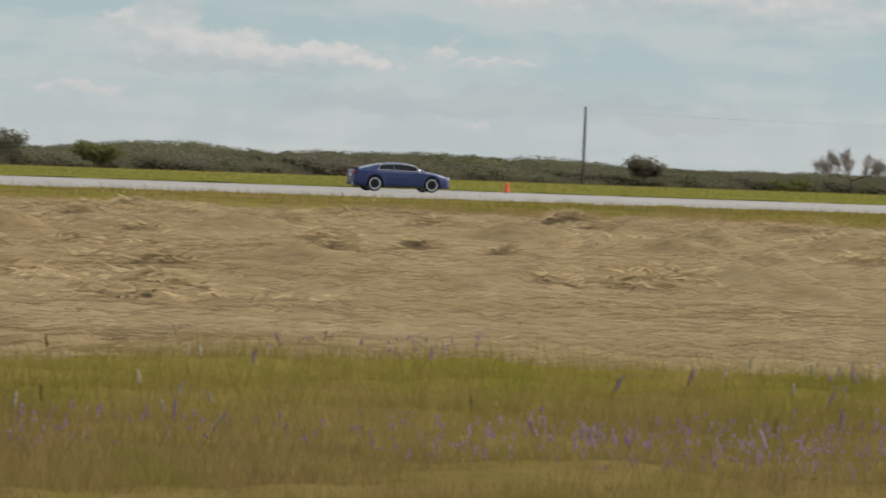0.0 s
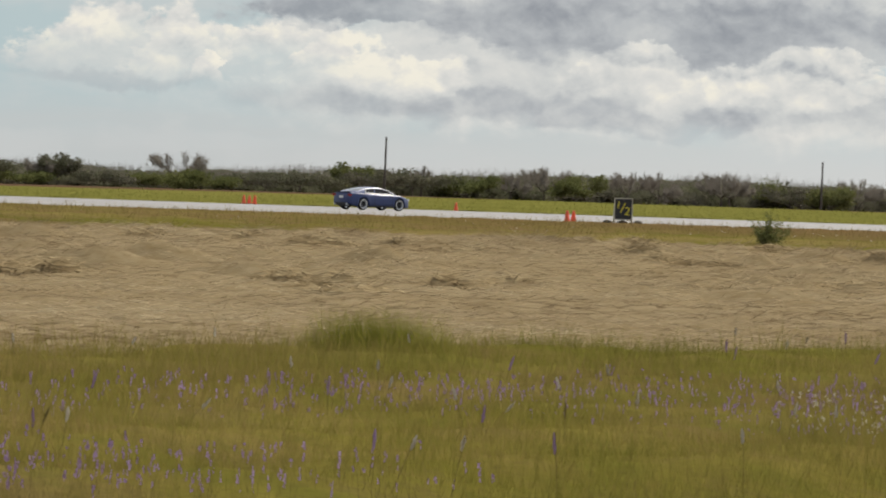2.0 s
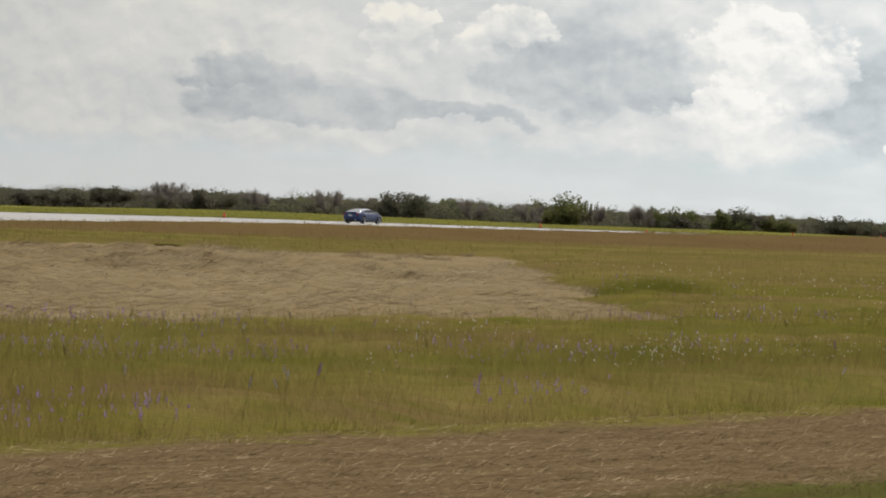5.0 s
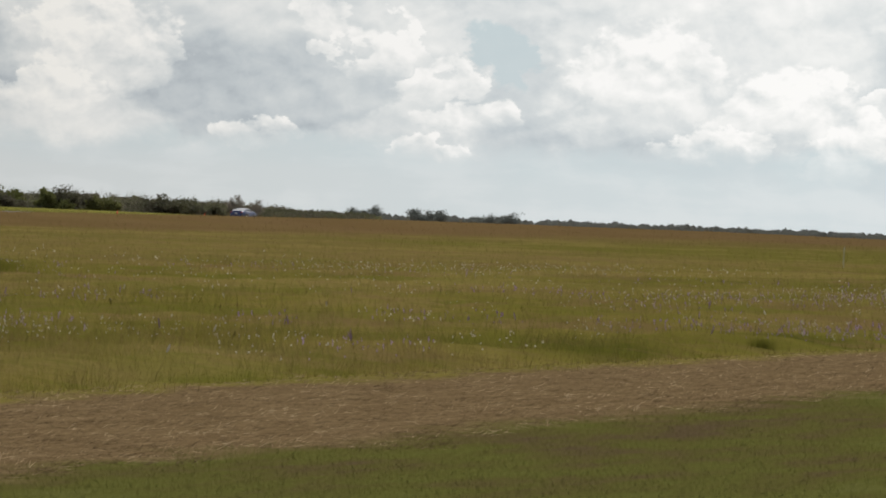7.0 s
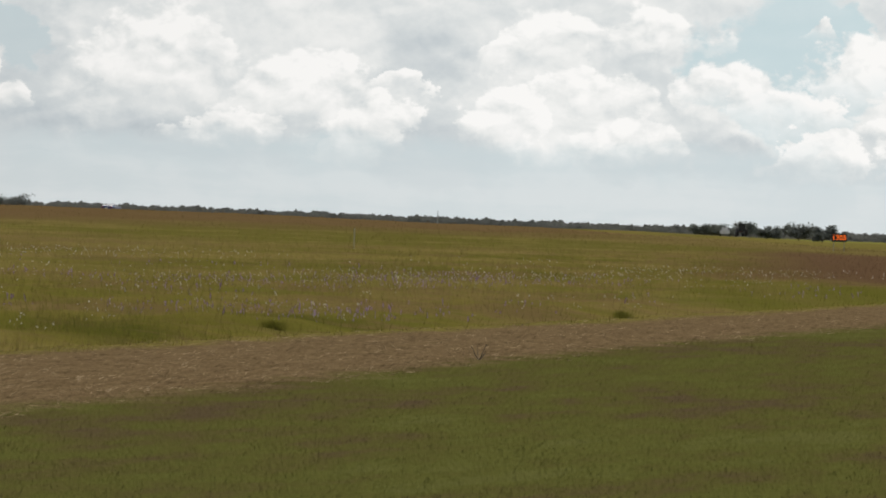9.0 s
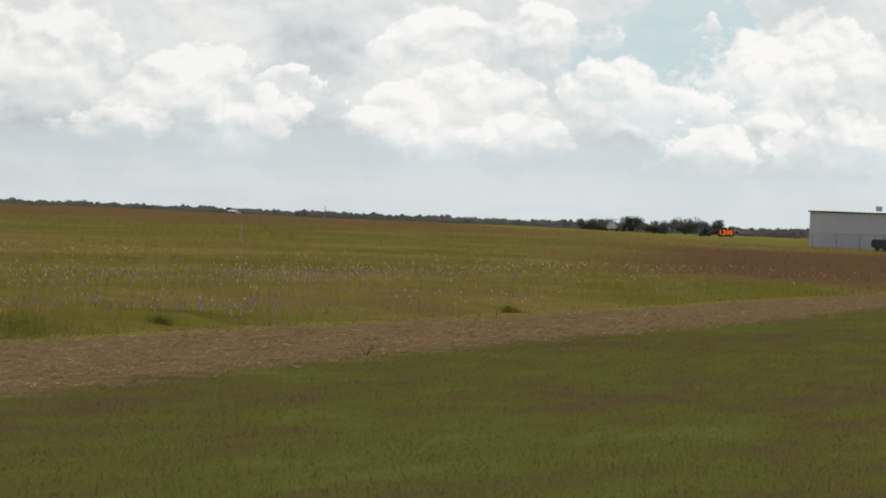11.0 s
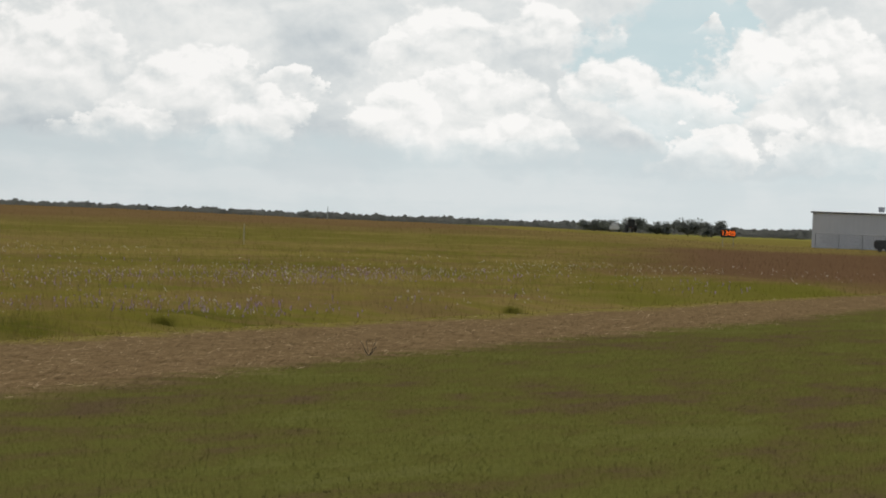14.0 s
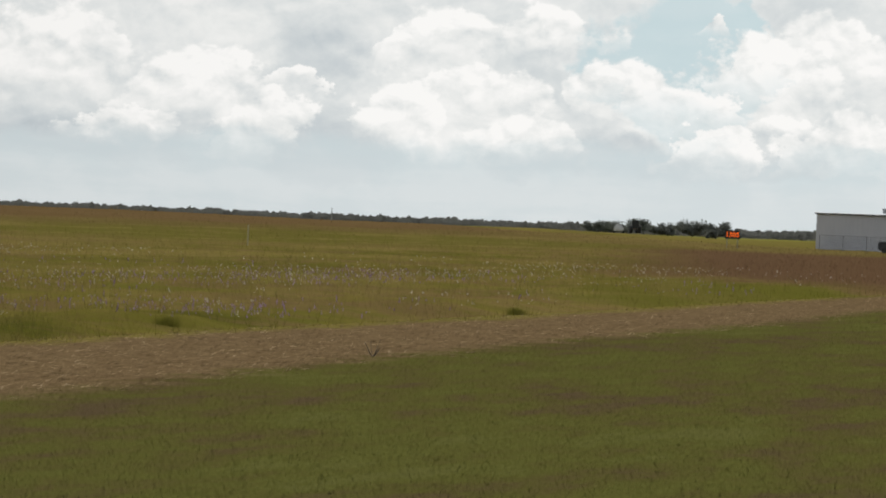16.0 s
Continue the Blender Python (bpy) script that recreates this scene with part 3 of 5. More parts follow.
# ---- grass ----
def field_grass_material():
    m = Nodes("field grass")
    geo = m.node("NewGeometry")
    p = m.place((1.0, 1.0, 0.0))
    sep = m.node("SeparateXYZ", Vector=m.place())
    x, y = sep.outputs[0], sep.outputs[1]
    each = geo.outputs["Random Per Island"]
    patch = m.math("MULTIPLY_ADD", m.noise(p, 0.035, 3.0), 0.8, m.math("MULTIPLY", m.noise(p, 0.22, 6.0, 0.6), 0.75))
    pick = m.math("MULTIPLY_ADD", each, 0.55, m.math("MULTIPLY_ADD", patch, 3.0, -2.06), clamp=True)
    col = m.ramp(pick, [(0.0, (0.064, 0.066, 0.012)), (0.25, (0.092, 0.087, 0.016)), (0.55, (0.128, 0.110, 0.025)), (0.8, (0.150, 0.118, 0.040)), (1.0, (0.128, 0.086, 0.038))])
    aside = m.math("MULTIPLY_ADD", x, -0.17, y)
    near_east = m.math("SUBTRACT", 1.0, m.step(m.math("ADD", aside, m.math("MULTIPLY", m.noise(p, 0.08), 8.0)), 0, 9))
    along = m.math("ADD", x, m.math("MULTIPLY", m.noise(p, 0.05), 40.0))
    red = m.math("MULTIPLY", m.math("SUBTRACT", m.step(along, 152, 172), m.step(along, 360, 420)), near_east)
    strip = m.math("MULTIPLY", m.math("SUBTRACT", m.step(along, 118, 126), m.step(along, 150, 160)), near_east)
    shoulder = m.math("MULTIPLY", m.step(x, 70, 150), m.step(m.math("ADD", y, m.math("MULTIPLY", m.noise(p, 0.03), 16.0)), 118, 130))
    far_side = m.step(y, 205, 225)
    crest = m.math("MULTIPLY", m.math("SUBTRACT", m.step(along, 300, 380), m.step(along, 520, 600)), m.math("SUBTRACT", m.step(y, 88, 104), m.step(y, 135, 150)))
    tawny = m.ramp(each, [(0.1, (0.105, 0.073, 0.031)), (0.9, (0.145, 0.104, 0.045))])
    lush = m.ramp(each, [(0.1, (0.076, 0.079, 0.013)), (0.9, (0.104, 0.102, 0.018))])
    col = m.mix(m.math("MULTIPLY", m.step(m.noise(m.place((0.8, 1.3, 0.0)), 0.09, 7.0, 0.74), 0.48, 0.58), 0.85), col, tawny)
    col = m.mix(m.math("MULTIPLY", m.step(m.noise(m.place((0.7, 1.5, 0.0)), 0.12, 7.0, 0.74), 0.51, 0.60), 0.85), col, lush)
    mid = m.math("MULTIPLY", m.step(x, 95, 125), m.math("SUBTRACT", m.step(y, 48, 62), m.step(y, 100, 120)))
    col = m.mix(m.math("MULTIPLY", mid, 0.5), col, m.ramp(each, [(0.1, (0.125, 0.096, 0.034)), (0.9, (0.16, 0.123, 0.047))]))
    col = m.mix(m.math("MULTIPLY", m.step(m.math("ADD", x, y), 300, 400), 0.4), col, tawny)
    far_band = m.math("MULTIPLY", m.math("SUBTRACT", m.step(along, 245, 280), m.step(along, 400, 450)), m.math("SUBTRACT", m.step(y, 52, 68), m.step(y, 92, 112)))
    col = m.mix(m.math("MULTIPLY", far_band, 0.75), col, lush)
    # the young, yellower stand by the hay
    young = m.math("MULTIPLY", m.math("SUBTRACT", 1.0, m.step(x, 16, 36)), m.math("SUBTRACT", 1.0, m.step(y, 40, 55)))
    fresh = m.ramp(m.math("MULTIPLY_ADD", each, 0.45, m.math("MULTIPLY_ADD", m.noise(m.place((1.0, 0.6, 0.0)), 0.35, 5.0, 0.65), 1.9, -0.74)), [(0.1, (0.086, 0.081, 0.014)), (0.4, (0.140, 0.122, 0.024)), (0.65, (0.162, 0.124, 0.038)), (0.95, (0.150, 0.098, 0.052))])
    col = m.mix(m.math("MULTIPLY", young, 0.85), col, fresh)
    trodden = m.math("MULTIPLY", young, m.math("SUBTRACT", 1.0, m.step(m.math("MULTIPLY_ADD", m.noise(p, 0.3, 5.0, 0.6), 5.0, y), 28.0, 33.0)))
    trodden = m.math("MULTIPLY", trodden, m.math("SUBTRACT", 1.0, m.step(x, 9, 15)))
    col = m.mix(m.math("MULTIPLY", trodden, 0.7), col, m.ramp(each, [(0.1, (0.115, 0.078, 0.036)), (0.9, (0.150, 0.112, 0.044))]))
    small = m.noise(m.place((1.0, 0.6, 0.0)), 0.42, 5.0, 0.65)
    col = m.mix(m.math("MULTIPLY", m.step(small, 0.52, 0.64), 0.5), col, tawny)
    # broad pale drifts of ripe grass, then tuft by tuft
    ripe = m.step(m.noise(m.place((0.45, 1.7, 0.0)), 0.07, 5.0, 0.6), 0.50, 0.60)
    col = m.mix(m.math("MULTIPLY", ripe, 0.55), col, m.ramp(each, [(0.1, (0.140, 0.116, 0.034)), (0.9, (0.205, 0.164, 0.058))]))
    tuft = m.noise(m.place((1.0, 0.45, 0.0)), 1.7, 4.0, 0.6)
    col = m.mix(m.math("MULTIPLY", m.step(tuft, 0.50, 0.66), 0.55), col, lush)
    col = m.mix(m.math("MULTIPLY", m.step(tuft, 0.48, 0.36), 0.40), col, tawny)
    col = m.mix(m.math("MULTIPLY", strip, 0.95), col, lush)
    col = m.mix(m.math("MULTIPLY", crest, 0.4), col, m.ramp(each, [(0.1, (0.078, 0.056, 0.024)), (0.9, (0.105, 0.074, 0.032))]))
    col = m.mix(red, col, m.ramp(each, [(0.1, (0.080, 0.050, 0.028)), (0.9, (0.112, 0.068, 0.038))]))
    sere = m.ramp(m.math("MULTIPLY_ADD", each, 0.4, m.math("MULTIPLY", m.noise(p, 0.06), 0.7)), [(0.3, (0.100, 0.080, 0.026)), (0.5, (0.110, 0.070, 0.034)), (0.8, (0.13, 0.086, 0.044))])
    col = m.mix(m.math("MULTIPLY", shoulder, 0.75), col, sere)
    verge = m.ramp(m.math("MULTIPLY_ADD", each, 0.4, m.math("MULTIPLY", m.noise(p, 0.03), 0.7)), [(0.3, (0.088, 0.096, 0.019)), (0.7, (0.138, 0.132, 0.033))])
    col = m.mix(far_side, col, verge)
    # stems and litter between the blades
    litter = m.noise(m.place((3.0, 3.0, 1.0)), 4.0, 5.0, 0.7)
    col = m.mix(m.math("MULTIPLY", m.step(litter, 0.46, 0.66), 0.3), col, (0.060, 0.043, 0.018))
    return thin_leaf(m, col, 0.45, 0.65, m.bump(litter, 0.5, 0.03))


def mat_height(x, y):
    """Top of the matted grass: uneven, low towards the cut strip."""
    lump = 0.15 + 0.045 * waves(x, y, 5.5, 13) + 0.045 * waves(x, y, 2.1, 14) + 0.022 * waves(x, y, 0.8, 15)
    full = ease(y - strip_edge(x), -0.1, 2.0) * ease(-hay_margin(x, y), -0.9, 0.5)
    return land(x, y) + np.maximum(lump, 0.02) * np.where(y > 125, 0.6, 1.0) * full - 0.05 * (1 - full)


def build_grass():
    field = field_grass_material()
    # the matted body of the meadow grass
    rr, aa = np.meshgrid(20 * 32 ** np.linspace(0, 1, 430), np.radians(np.arange(4, 86.1, 0.15)), indexing="ij")
    gx, gy = rr * np.sin(aa), rr * np.cos(aa)
    co = np.stack([gx, gy, mat_height(gx, gy)], -1).reshape(-1, 3)
    ok = (gy > strip_edge(gx) - 0.3) & (hay_margin(gx, gy) < 1.5) & ((gy < RUNWAY_NEAR - 0.5) | (gy > RUNWAY_FAR + 0.5)) & (gy < 418)
    ob = grid_mesh("meadow_mat", co, *gx.shape, field, ok.ravel())
    ob.data.flip_normals()
    tagged(ob, "matted olive and brown meadow grass, unmown", "grass", kind="stuff")
    # its loose upper blades
    x, y, r = scatter(560000, 24, 640, 4, 86)
    ok = (y > strip_edge(x) + 0.25 * np.sin(x * 1.7)) & (hay_margin(x, y) < 0.6 * rng.random(len(x))) & ((y < RUNWAY_NEAR - 1) | (y > RUNWAY_FAR + 1)) & (y < 418)
    x, y, r = x[ok], y[ok], r[ok]
    high = (0.05 + 0.21 * rng.random(len(x)) ** 2) * np.clip(1 + 0.45 * waves(x, y, 4.0, 11) + 0.30 * waves(x, y, 17.0, 12), 0.3, 2)
    triangles("tall_grass", blades(x, y, mat_height(x, y) - 0.015, high * 1.25, 0.002 + 0.00011 * r, 0.85), field, "tall olive and brown meadow grass, unmown", "grass", 0.25)
    x, y, r = scatter(600000, 17.8, 62, 6, 80)
    ok = (y > strip_edge(x) + 0.3) & (hay_margin(x, y) < 0.6 * rng.random(len(x)))
    x, y, r = x[ok], y[ok], r[ok]
    high = (0.06 + 0.20 * rng.random(len(x)) ** 1.6) * np.clip(0.8 + 0.6 * waves(x, y, 1.7, 16) + 0.4 * waves(x, y, 6.0, 17), 0.15, 2)
    triangles("tall_grass", blades(x, y, mat_height(x, y) - 0.015, high, 0.002 + 0.00008 * r, 0.8), field, "tall olive and brown meadow grass, unmown", "grass", 0.25)
    # close-cut lawn
    x, y, r = scatter(330000, 22, 150, 55, 86)
    ok = (y < LAWN_EDGE + 0.5 * waves(x, y, 2.5, 5)) & (rng.random(len(x)) < 1.25 + 0.4 * waves(x, y, 2.2, 6))
    x, y, r = x[ok], y[ok], r[ok]
    lawn = lawn_material()
    triangles("lawn", blades(x, y, land(x, y) - 0.005, rng.uniform(0.012, 0.050, len(x)), 0.0022 + 0.00007 * r, 1.0), lawn, "short green lawn with thin brown patches", "grass", 0.88)
    # stubble and clippings on the cut strip
    x, y, r = scatter(330000, 22, 190, 38, 86)
    ok = (y > LAWN_EDGE - 0.4 + 0.5 * waves(x, y, 2.5, 5)) & (y < strip_edge(x) + 0.5)
    x, y, r = x[ok], y[ok], r[ok]
    n = len(x)
    a, long = rng.normal(0, 0.9, n), rng.uniform(0.04, 0.13, n)
    z = land(x, y) + 0.012 + 0.012 * waves(x, y, 0.9, 8)
    foot = np.stack([x, y, z], -1)
    tip = foot + np.stack([np.cos(a) * long, np.sin(a) * long, rng.normal(0.012, 0.02, n)], -1)
    side = np.stack([np.zeros(n), 0.002 + 0.00004 * r, 0.002 + 0.00004 * r], -1)
    clip = clipping_material()
    triangles("clippings", np.stack([foot - side / 2, foot + side / 2, tip], 1).reshape(-1, 3), clip, "tan clippings and stubble on a cut strip", "straw", 0.85)
    # darker tussocks
    spots = [(27.4, 33.0, 0.75, 0.60), (98.5, 47.6, 1.5, 0.55), (102.0, 49.2, 1.3, 0.52), (63.0, 17.9, 0.17, 0.25), (84.0, 17.0, 0.16, 0.19)]
    for k, (tx, ty, wide, high) in enumerate(spots):
        n = 2600 if wide > 0.5 else 700
        x, y = rng.normal(tx, wide * 0.55, n), rng.normal(ty, wide * 0.45, n)
        h = high * np.exp(-((x - tx) / wide) ** 2 * 0.7) * rng.uniform(0.6, 1.1, n)
        me = blades(x, y, land(x, y) - 0.01, h, np.full(n, 0.009), 0.8)
        triangles("grass_tussock", me, GREEN, "dense dark green tussock of grass", "grass", 0.75)


GREEN = leafy("green tussock", [(0.1, (0.095, 0.100, 0.016)), (0.5, (0.138, 0.134, 0.022)), (0.9, (0.18, 0.165, 0.036))], 0.1, 0.3)


# ---- wild flowers ----
def build_flowers():
    pale = leafy("seed heads", [(0.1, (0.24, 0.21, 0.17)), (0.5, (0.40, 0.36, 0.30)), (0.9, (0.66, 0.62, 0.54))], 0.3, 0.4)
    violet = leafy("violet blooms", [(0.1, (0.19, 0.125, 0.20)), (0.5, (0.28, 0.19, 0.32)), (0.9, (0.42, 0.32, 0.47))], 0.25, 0.4)
    stalk = leafy("dry stalks", [(0.1, (0.10, 0.075, 0.030)), (0.9, (0.17, 0.14, 0.05))], 0.2, 0.4)

    def meadow(n, far, patchy, seed):
        x, y, r = scatter(n, 20, far, 5, 85)
        drift = waves(x, y * 1.6, 9.0, seed) + 0.6 * waves(x, y, 30.0, seed + 1)
        drift += 1.15 * np.exp(-((r - 31) / 3.8) ** 2) * ease(x, 17, 22) * (1 - ease(x, 26, 29))
        drift += 1.25 * np.exp(-((y - 27) / 3.5) ** 2) * ease(x, 80, 100) * (1 - ease(x, 150, 170))
        drift += 1.3 * np.exp(-((y - 46) / 3.5) ** 2) * ease(x, 108, 120) * (1 - ease(x, 150, 165))
        for px, py, wx, wy in ((70.0, 32.2, 7, 1.6), (47.6, 22.3, 4, 1.2), (46.6, 18.6, 2.2, 0.7), (143.0, 50.7, 16, 3.5), (67.0, 20.3, 3.5, 1.0), (66.0, 18.0, 2.5, 0.7), (118.0, 28.1, 14, 3.0), (108.0, 16.9, 9, 0.8), (79.0, 17.4, 6, 0.7)):
            drift += 1.1 * np.exp(-((x - px) / wx) ** 2 - ((y - py) / wy) ** 2)
        if seed == 21:
            drift -= 0.9 * (1 - ease(x, 14, 17)) * (1 - ease(y, 36, 44)) + 0.7 * (1 - ease(r, 25, 28)) * (1 - ease(x, 24, 32))
        else:
            drift += 0.5 * (1 - ease(r, 25, 29)) * (1 - ease(x, 14, 20)) - 0.25
        ok = (y > strip_edge(x) + 0.4) & (y < 152) & ~in_hay(x, y - 0.7) & (drift > patchy)
        return x[ok], y[ok], r[ok]

    for name, n, far, patchy, mat, hi, lo, w, label in (
            ("seed_heads", 120000, 170, 0.92, pale, 0.46, 0.18, 0.0098, "pale fluffy seed heads on thin stalks in the grass"),
            ("violet_flowers", 80000, 130, 0.60, violet, 0.38, 0.15, 0.0105, "small violet flower spikes scattered in the grass")):
        x, y, r = meadow(n, far, patchy, 21 if mat is pale else 33)
        n = len(x)
        high = rng.uniform(lo, hi, n)
        z = land(x, y)
        lean = rng.normal(0, 0.16, (n, 2)) * high[:, None]
        top = np.stack([x + lean[:, 0], y + lean[:, 1], z + high], -1)
        foot = np.stack([x, y, z], -1)
        side = np.zeros((n, 3)); side[:, 0] = 0.0011 + 0.00002 * r
        stems = np.stack([foot - side, foot + side, top], 1).reshape(-1, 3)
        triangles("flower_stalks", stems, stalk, "thin dry flower stalks among the grass", "stalk")
        co = []
        size = (w + 0.00009 * r) * rng.uniform(0.5, 1.15, n)
        tall = size * (rng.uniform(1.0, 2.6, n) if mat is pale else rng.uniform(2.0, 6.0, n))
        for k in range(5):  # a tuft of little flakes round the top
            a = rng.random(n) * 6.28
            d = np.stack([np.cos(a), np.sin(a), np.zeros(n)], -1) * size[:, None]
            c = top + np.stack([rng.normal(0, 0.3, n) * size, rng.normal(0, 0.3, n) * size, -tall * rng.random(n)], -1)
            up = np.stack([rng.normal(0, 0.2, n) * size, rng.normal(0, 0.2, n) * size, np.maximum(size * 0.9, tall * 0.35)], -1)
            co.append(np.stack([c - d * 0.55, c + d * 0.55, c + up], 1))
            co.append(np.stack([c + up + d * 0.45, c + up - d * 0.45, c - up * 0.2], 1))
        triangles(name, np.concatenate(co).reshape(-1, 3), mat, label, "wild flowers")

    # taller flowers that stand out singly
    def flower(name, label, mat, high, wide, long):
        root = thing(name, label, "flower", name.replace("_", " ") + "s of the meadow")
        bm = bmesh.new()
        tube(bm, (0, 0, -0.03), (0.01, 0, high), 0.0025, 0.0018, 5)
        part("stem", bm, stalk, root)
        bm = bmesh.new()
        g = random.Random(5)
        rings, n = [], 7
        for k in range(9):  # a shaggy spindle
            u = k / 8
            s = wide * 0.5 * (0.25 + math.sin(math.pi * min(1, 0.12 + u * 0.86)))
            rings.append([bm.verts.new((math.cos(6.2832 * i / n + k * 0.4) * s * g.uniform(0.5, 1.35), math.sin(6.2832 * i / n + k * 0.4) * s * g.uniform(0.5, 1.35), high - long * (1 - u) + g.uniform(-0.3, 0.3) * wide)) for i in range(n)])
        for p, q in zip(rings, rings[1:]):
            for i in range(n):
                bm.faces.new((p[i], p[(i + 1) % n], q[(i + 1) % n], q[i]))
        bm.faces.new(rings[0]), bm.faces.new(rings[-1])
        part("bloom", bm, mat, root)
        return root

    kinds = [(flower("violet_spike", "tall violet flower spike on a thin stem", violet, 0.40, 0.016, 0.12), 60, 36),
             (flower("white_spike", "tall pale fluffy seed spike on a thin stem", pale, 0.42, 0.019, 0.085), 110, 37),
             (flower("dry_spike", "tall dark dry flower stalk gone to seed", stalk, 0.42, 0.012, 0.10), 24, 38)]
    g = random.Random(11)
    for root, count, seed in kinds:
        made = 0
        while made < count:
            a, r = radians(g.uniform(6, 80)), 24 * (90 / 24) ** g.random()
            x, y = r * math.sin(a), r * math.cos(a)
            if y < strip_edge(x) + 0.8 or in_hay(x, y - 0.6):
                continue
            spot = pose(x, y, on_land(x, y), g.gauss(0, 13), g.gauss(0, 13), g.uniform(0, 360))
            if made == 0:
                root.matrix_basis = spot
            else:
                copy_thing(root, spot)
            made += 1


build_hay()
build_clumps()
build_grass()
build_flowers()


# ---- trees and woods beyond the runway ----
BARK = plain("grey bark", (0.11, 0.09, 0.07), 0.9, grain=0.25, scale=3)
# dull olive leaves, with a slight haze painted in as extra grey and blue
LEAF = leafy("hazed dull leaves", [(0.05, (0.064, 0.068, 0.036)), (0.35, (0.080, 0.080, 0.048)), (0.7, (0.098, 0.091, 0.064)), (1.0, (0.118, 0.105, 0.082))], 0.35, 0.05)
GREEN_LEAF = leafy("green leaves", [(0.05, (0.070, 0.078, 0.028)), (0.5, (0.092, 0.098, 0.035)), (1.0, (0.120, 0.120, 0.048))], 0.35, 0.05)
# the horizon belt's aerial haze is mixed into this paler, bluer leaf colour
FAR_HAZED_LEAF = leafy("hazed grey-green leaves", [(0.05, (0.085, 0.092, 0.088)), (0.9, (0.125, 0.13, 0.12))], 0.05, 0.02)
# dark leaves of grove and bushes, greyed and lifted to paint in distance haze
HAZED_DARK_LEAF = leafy("hazed dark leaves", [(0.05, (0.084, 0.094, 0.086)), (0.9, (0.120, 0.130, 0.116))], 0.4, 0.02)
TWIG = leafy("bare twigs", [(0.1, (0.12, 0.106, 0.088)), (0.9, (0.19, 0.17, 0.14))], 0.3, 0.05)


def flakes(c, size):
    """Small leaves of any tilt about the points c."""
    n = len(c)
    a, b = rng.normal(0, 1, (n, 3)), rng.normal(0, 1, (n, 3))
    a = a / np.linalg.norm(a, axis=1)[:, None] * size[:, None]
    b = b / np.linalg.norm(b, axis=1)[:, None] * size[:, None]
    return np.stack([c - a * 0.6, c + b * 0.6, c + a * 0.6 - b * 0.2], 1).reshape(-1, 3)


def flake_mesh(name, co, material, place):
    n = len(co) // 3
    me = bpy.data.meshes.new(name)
    me.from_pydata(co.tolist(), [], np.arange(3 * n).reshape(-1, 3).tolist())
    me.materials.append(material)
    soften(me, 0.35, place)
    return me


def tree(x, y, high, wide, leaf, dense, label, fine=0.24, low=0.3):
    """A tapered trunk, forking limbs and a crown of many small leaves in uneven clumps."""
    g = random.Random(round(x * 7 + y))
    root = thing("tree", label, "tree", "trees beyond the runway", (x, y, on_land(x, y) - 0.1))
    bm = bmesh.new()
    ends = []
    fork = high * low
    tube(bm, (0, 0, 0), (0.05, 0, fork), high * 0.030, high * 0.022, 7)

    def limb(a, way, long, thick, depth):
        b = a + way * long
        tube(bm, a, b, thick, thick * 0.6, 5)
        ends.append(b)
        if depth:
            for k in range(3):
                w = (way + Vector((g.gauss(0, 0.55), g.gauss(0, 0.55), g.gauss(0.08, 0.3)))).normalized()
                limb(b, w, long * g.uniform(0.55, 0.8), thick * 0.55, depth - 1)

    for k in range(5):
        a = k * 1.26 + g.random()
        w = Vector((math.cos(a) * wide / high, math.sin(a) * wide / high, g.uniform(0.5, 1.1))).normalized()
        limb(Vector((0.05, 0, fork * g.uniform(0.8, 1.0))), w, high * 0.27, high * 0.013, 2)
    part("trunk", bm, BARK, root)
    tips = np.array([tuple(e) for e in ends])
    top = tips[:, 2].max()
    tips[:, 2] *= high / top
    reach = np.abs(tips[:, :2]).max()
    tips[:, :2] *= wide / 2 / reach
    if leaf is TWIG:  # leafless: a haze of thin twigs round the limbs' ends
        a = tips[rng.integers(0, len(tips), dense)] * (0.75 + 0.25 * rng.random((dense, 1)))
        way = rng.normal(0, 1, (dense, 3)) + a / high * 0.5
        b = a + way / np.linalg.norm(way, axis=1)[:, None] * high * rng.uniform(0.06, 0.19, (dense, 1))
        side = np.zeros((dense, 3))
        side[:, 0] = 0.16 * fine
        side[:, 2] = 0.08 * fine
        crown = new("crown", flake_mesh("crown", np.stack([a - side, a + side, b], 1).reshape(-1, 3), leaf, (x, y, 0)))
        crown.parent = root
        return root
    c = tips[rng.integers(0, len(tips), dense)] * (0.55 + 0.45 * rng.random((dense, 1)) ** 0.6) + rng.normal(0, 1, (dense, 3)) * np.array([wide, wide, high * 0.8]) * 0.055
    c[:, 2] = np.minimum(c[:, 2], high * 1.02)
    crown = new("crown", flake_mesh("crown", flakes(c, rng.uniform(0.6, 1.2, dense) * fine), leaf, (x, y, 0)))
    crown.parent = root
    return root


def bearing(a, y):
    return y * math.tan(radians(a)), y


def tall_at(a, y, e):
    """Height of a top that shows e degrees over the level at bearing a and depth y."""
    x = y * math.tan(radians(a))
    return 1.2 + y / math.cos(radians(a)) * math.tan(radians(e)) - on_land(x, y)


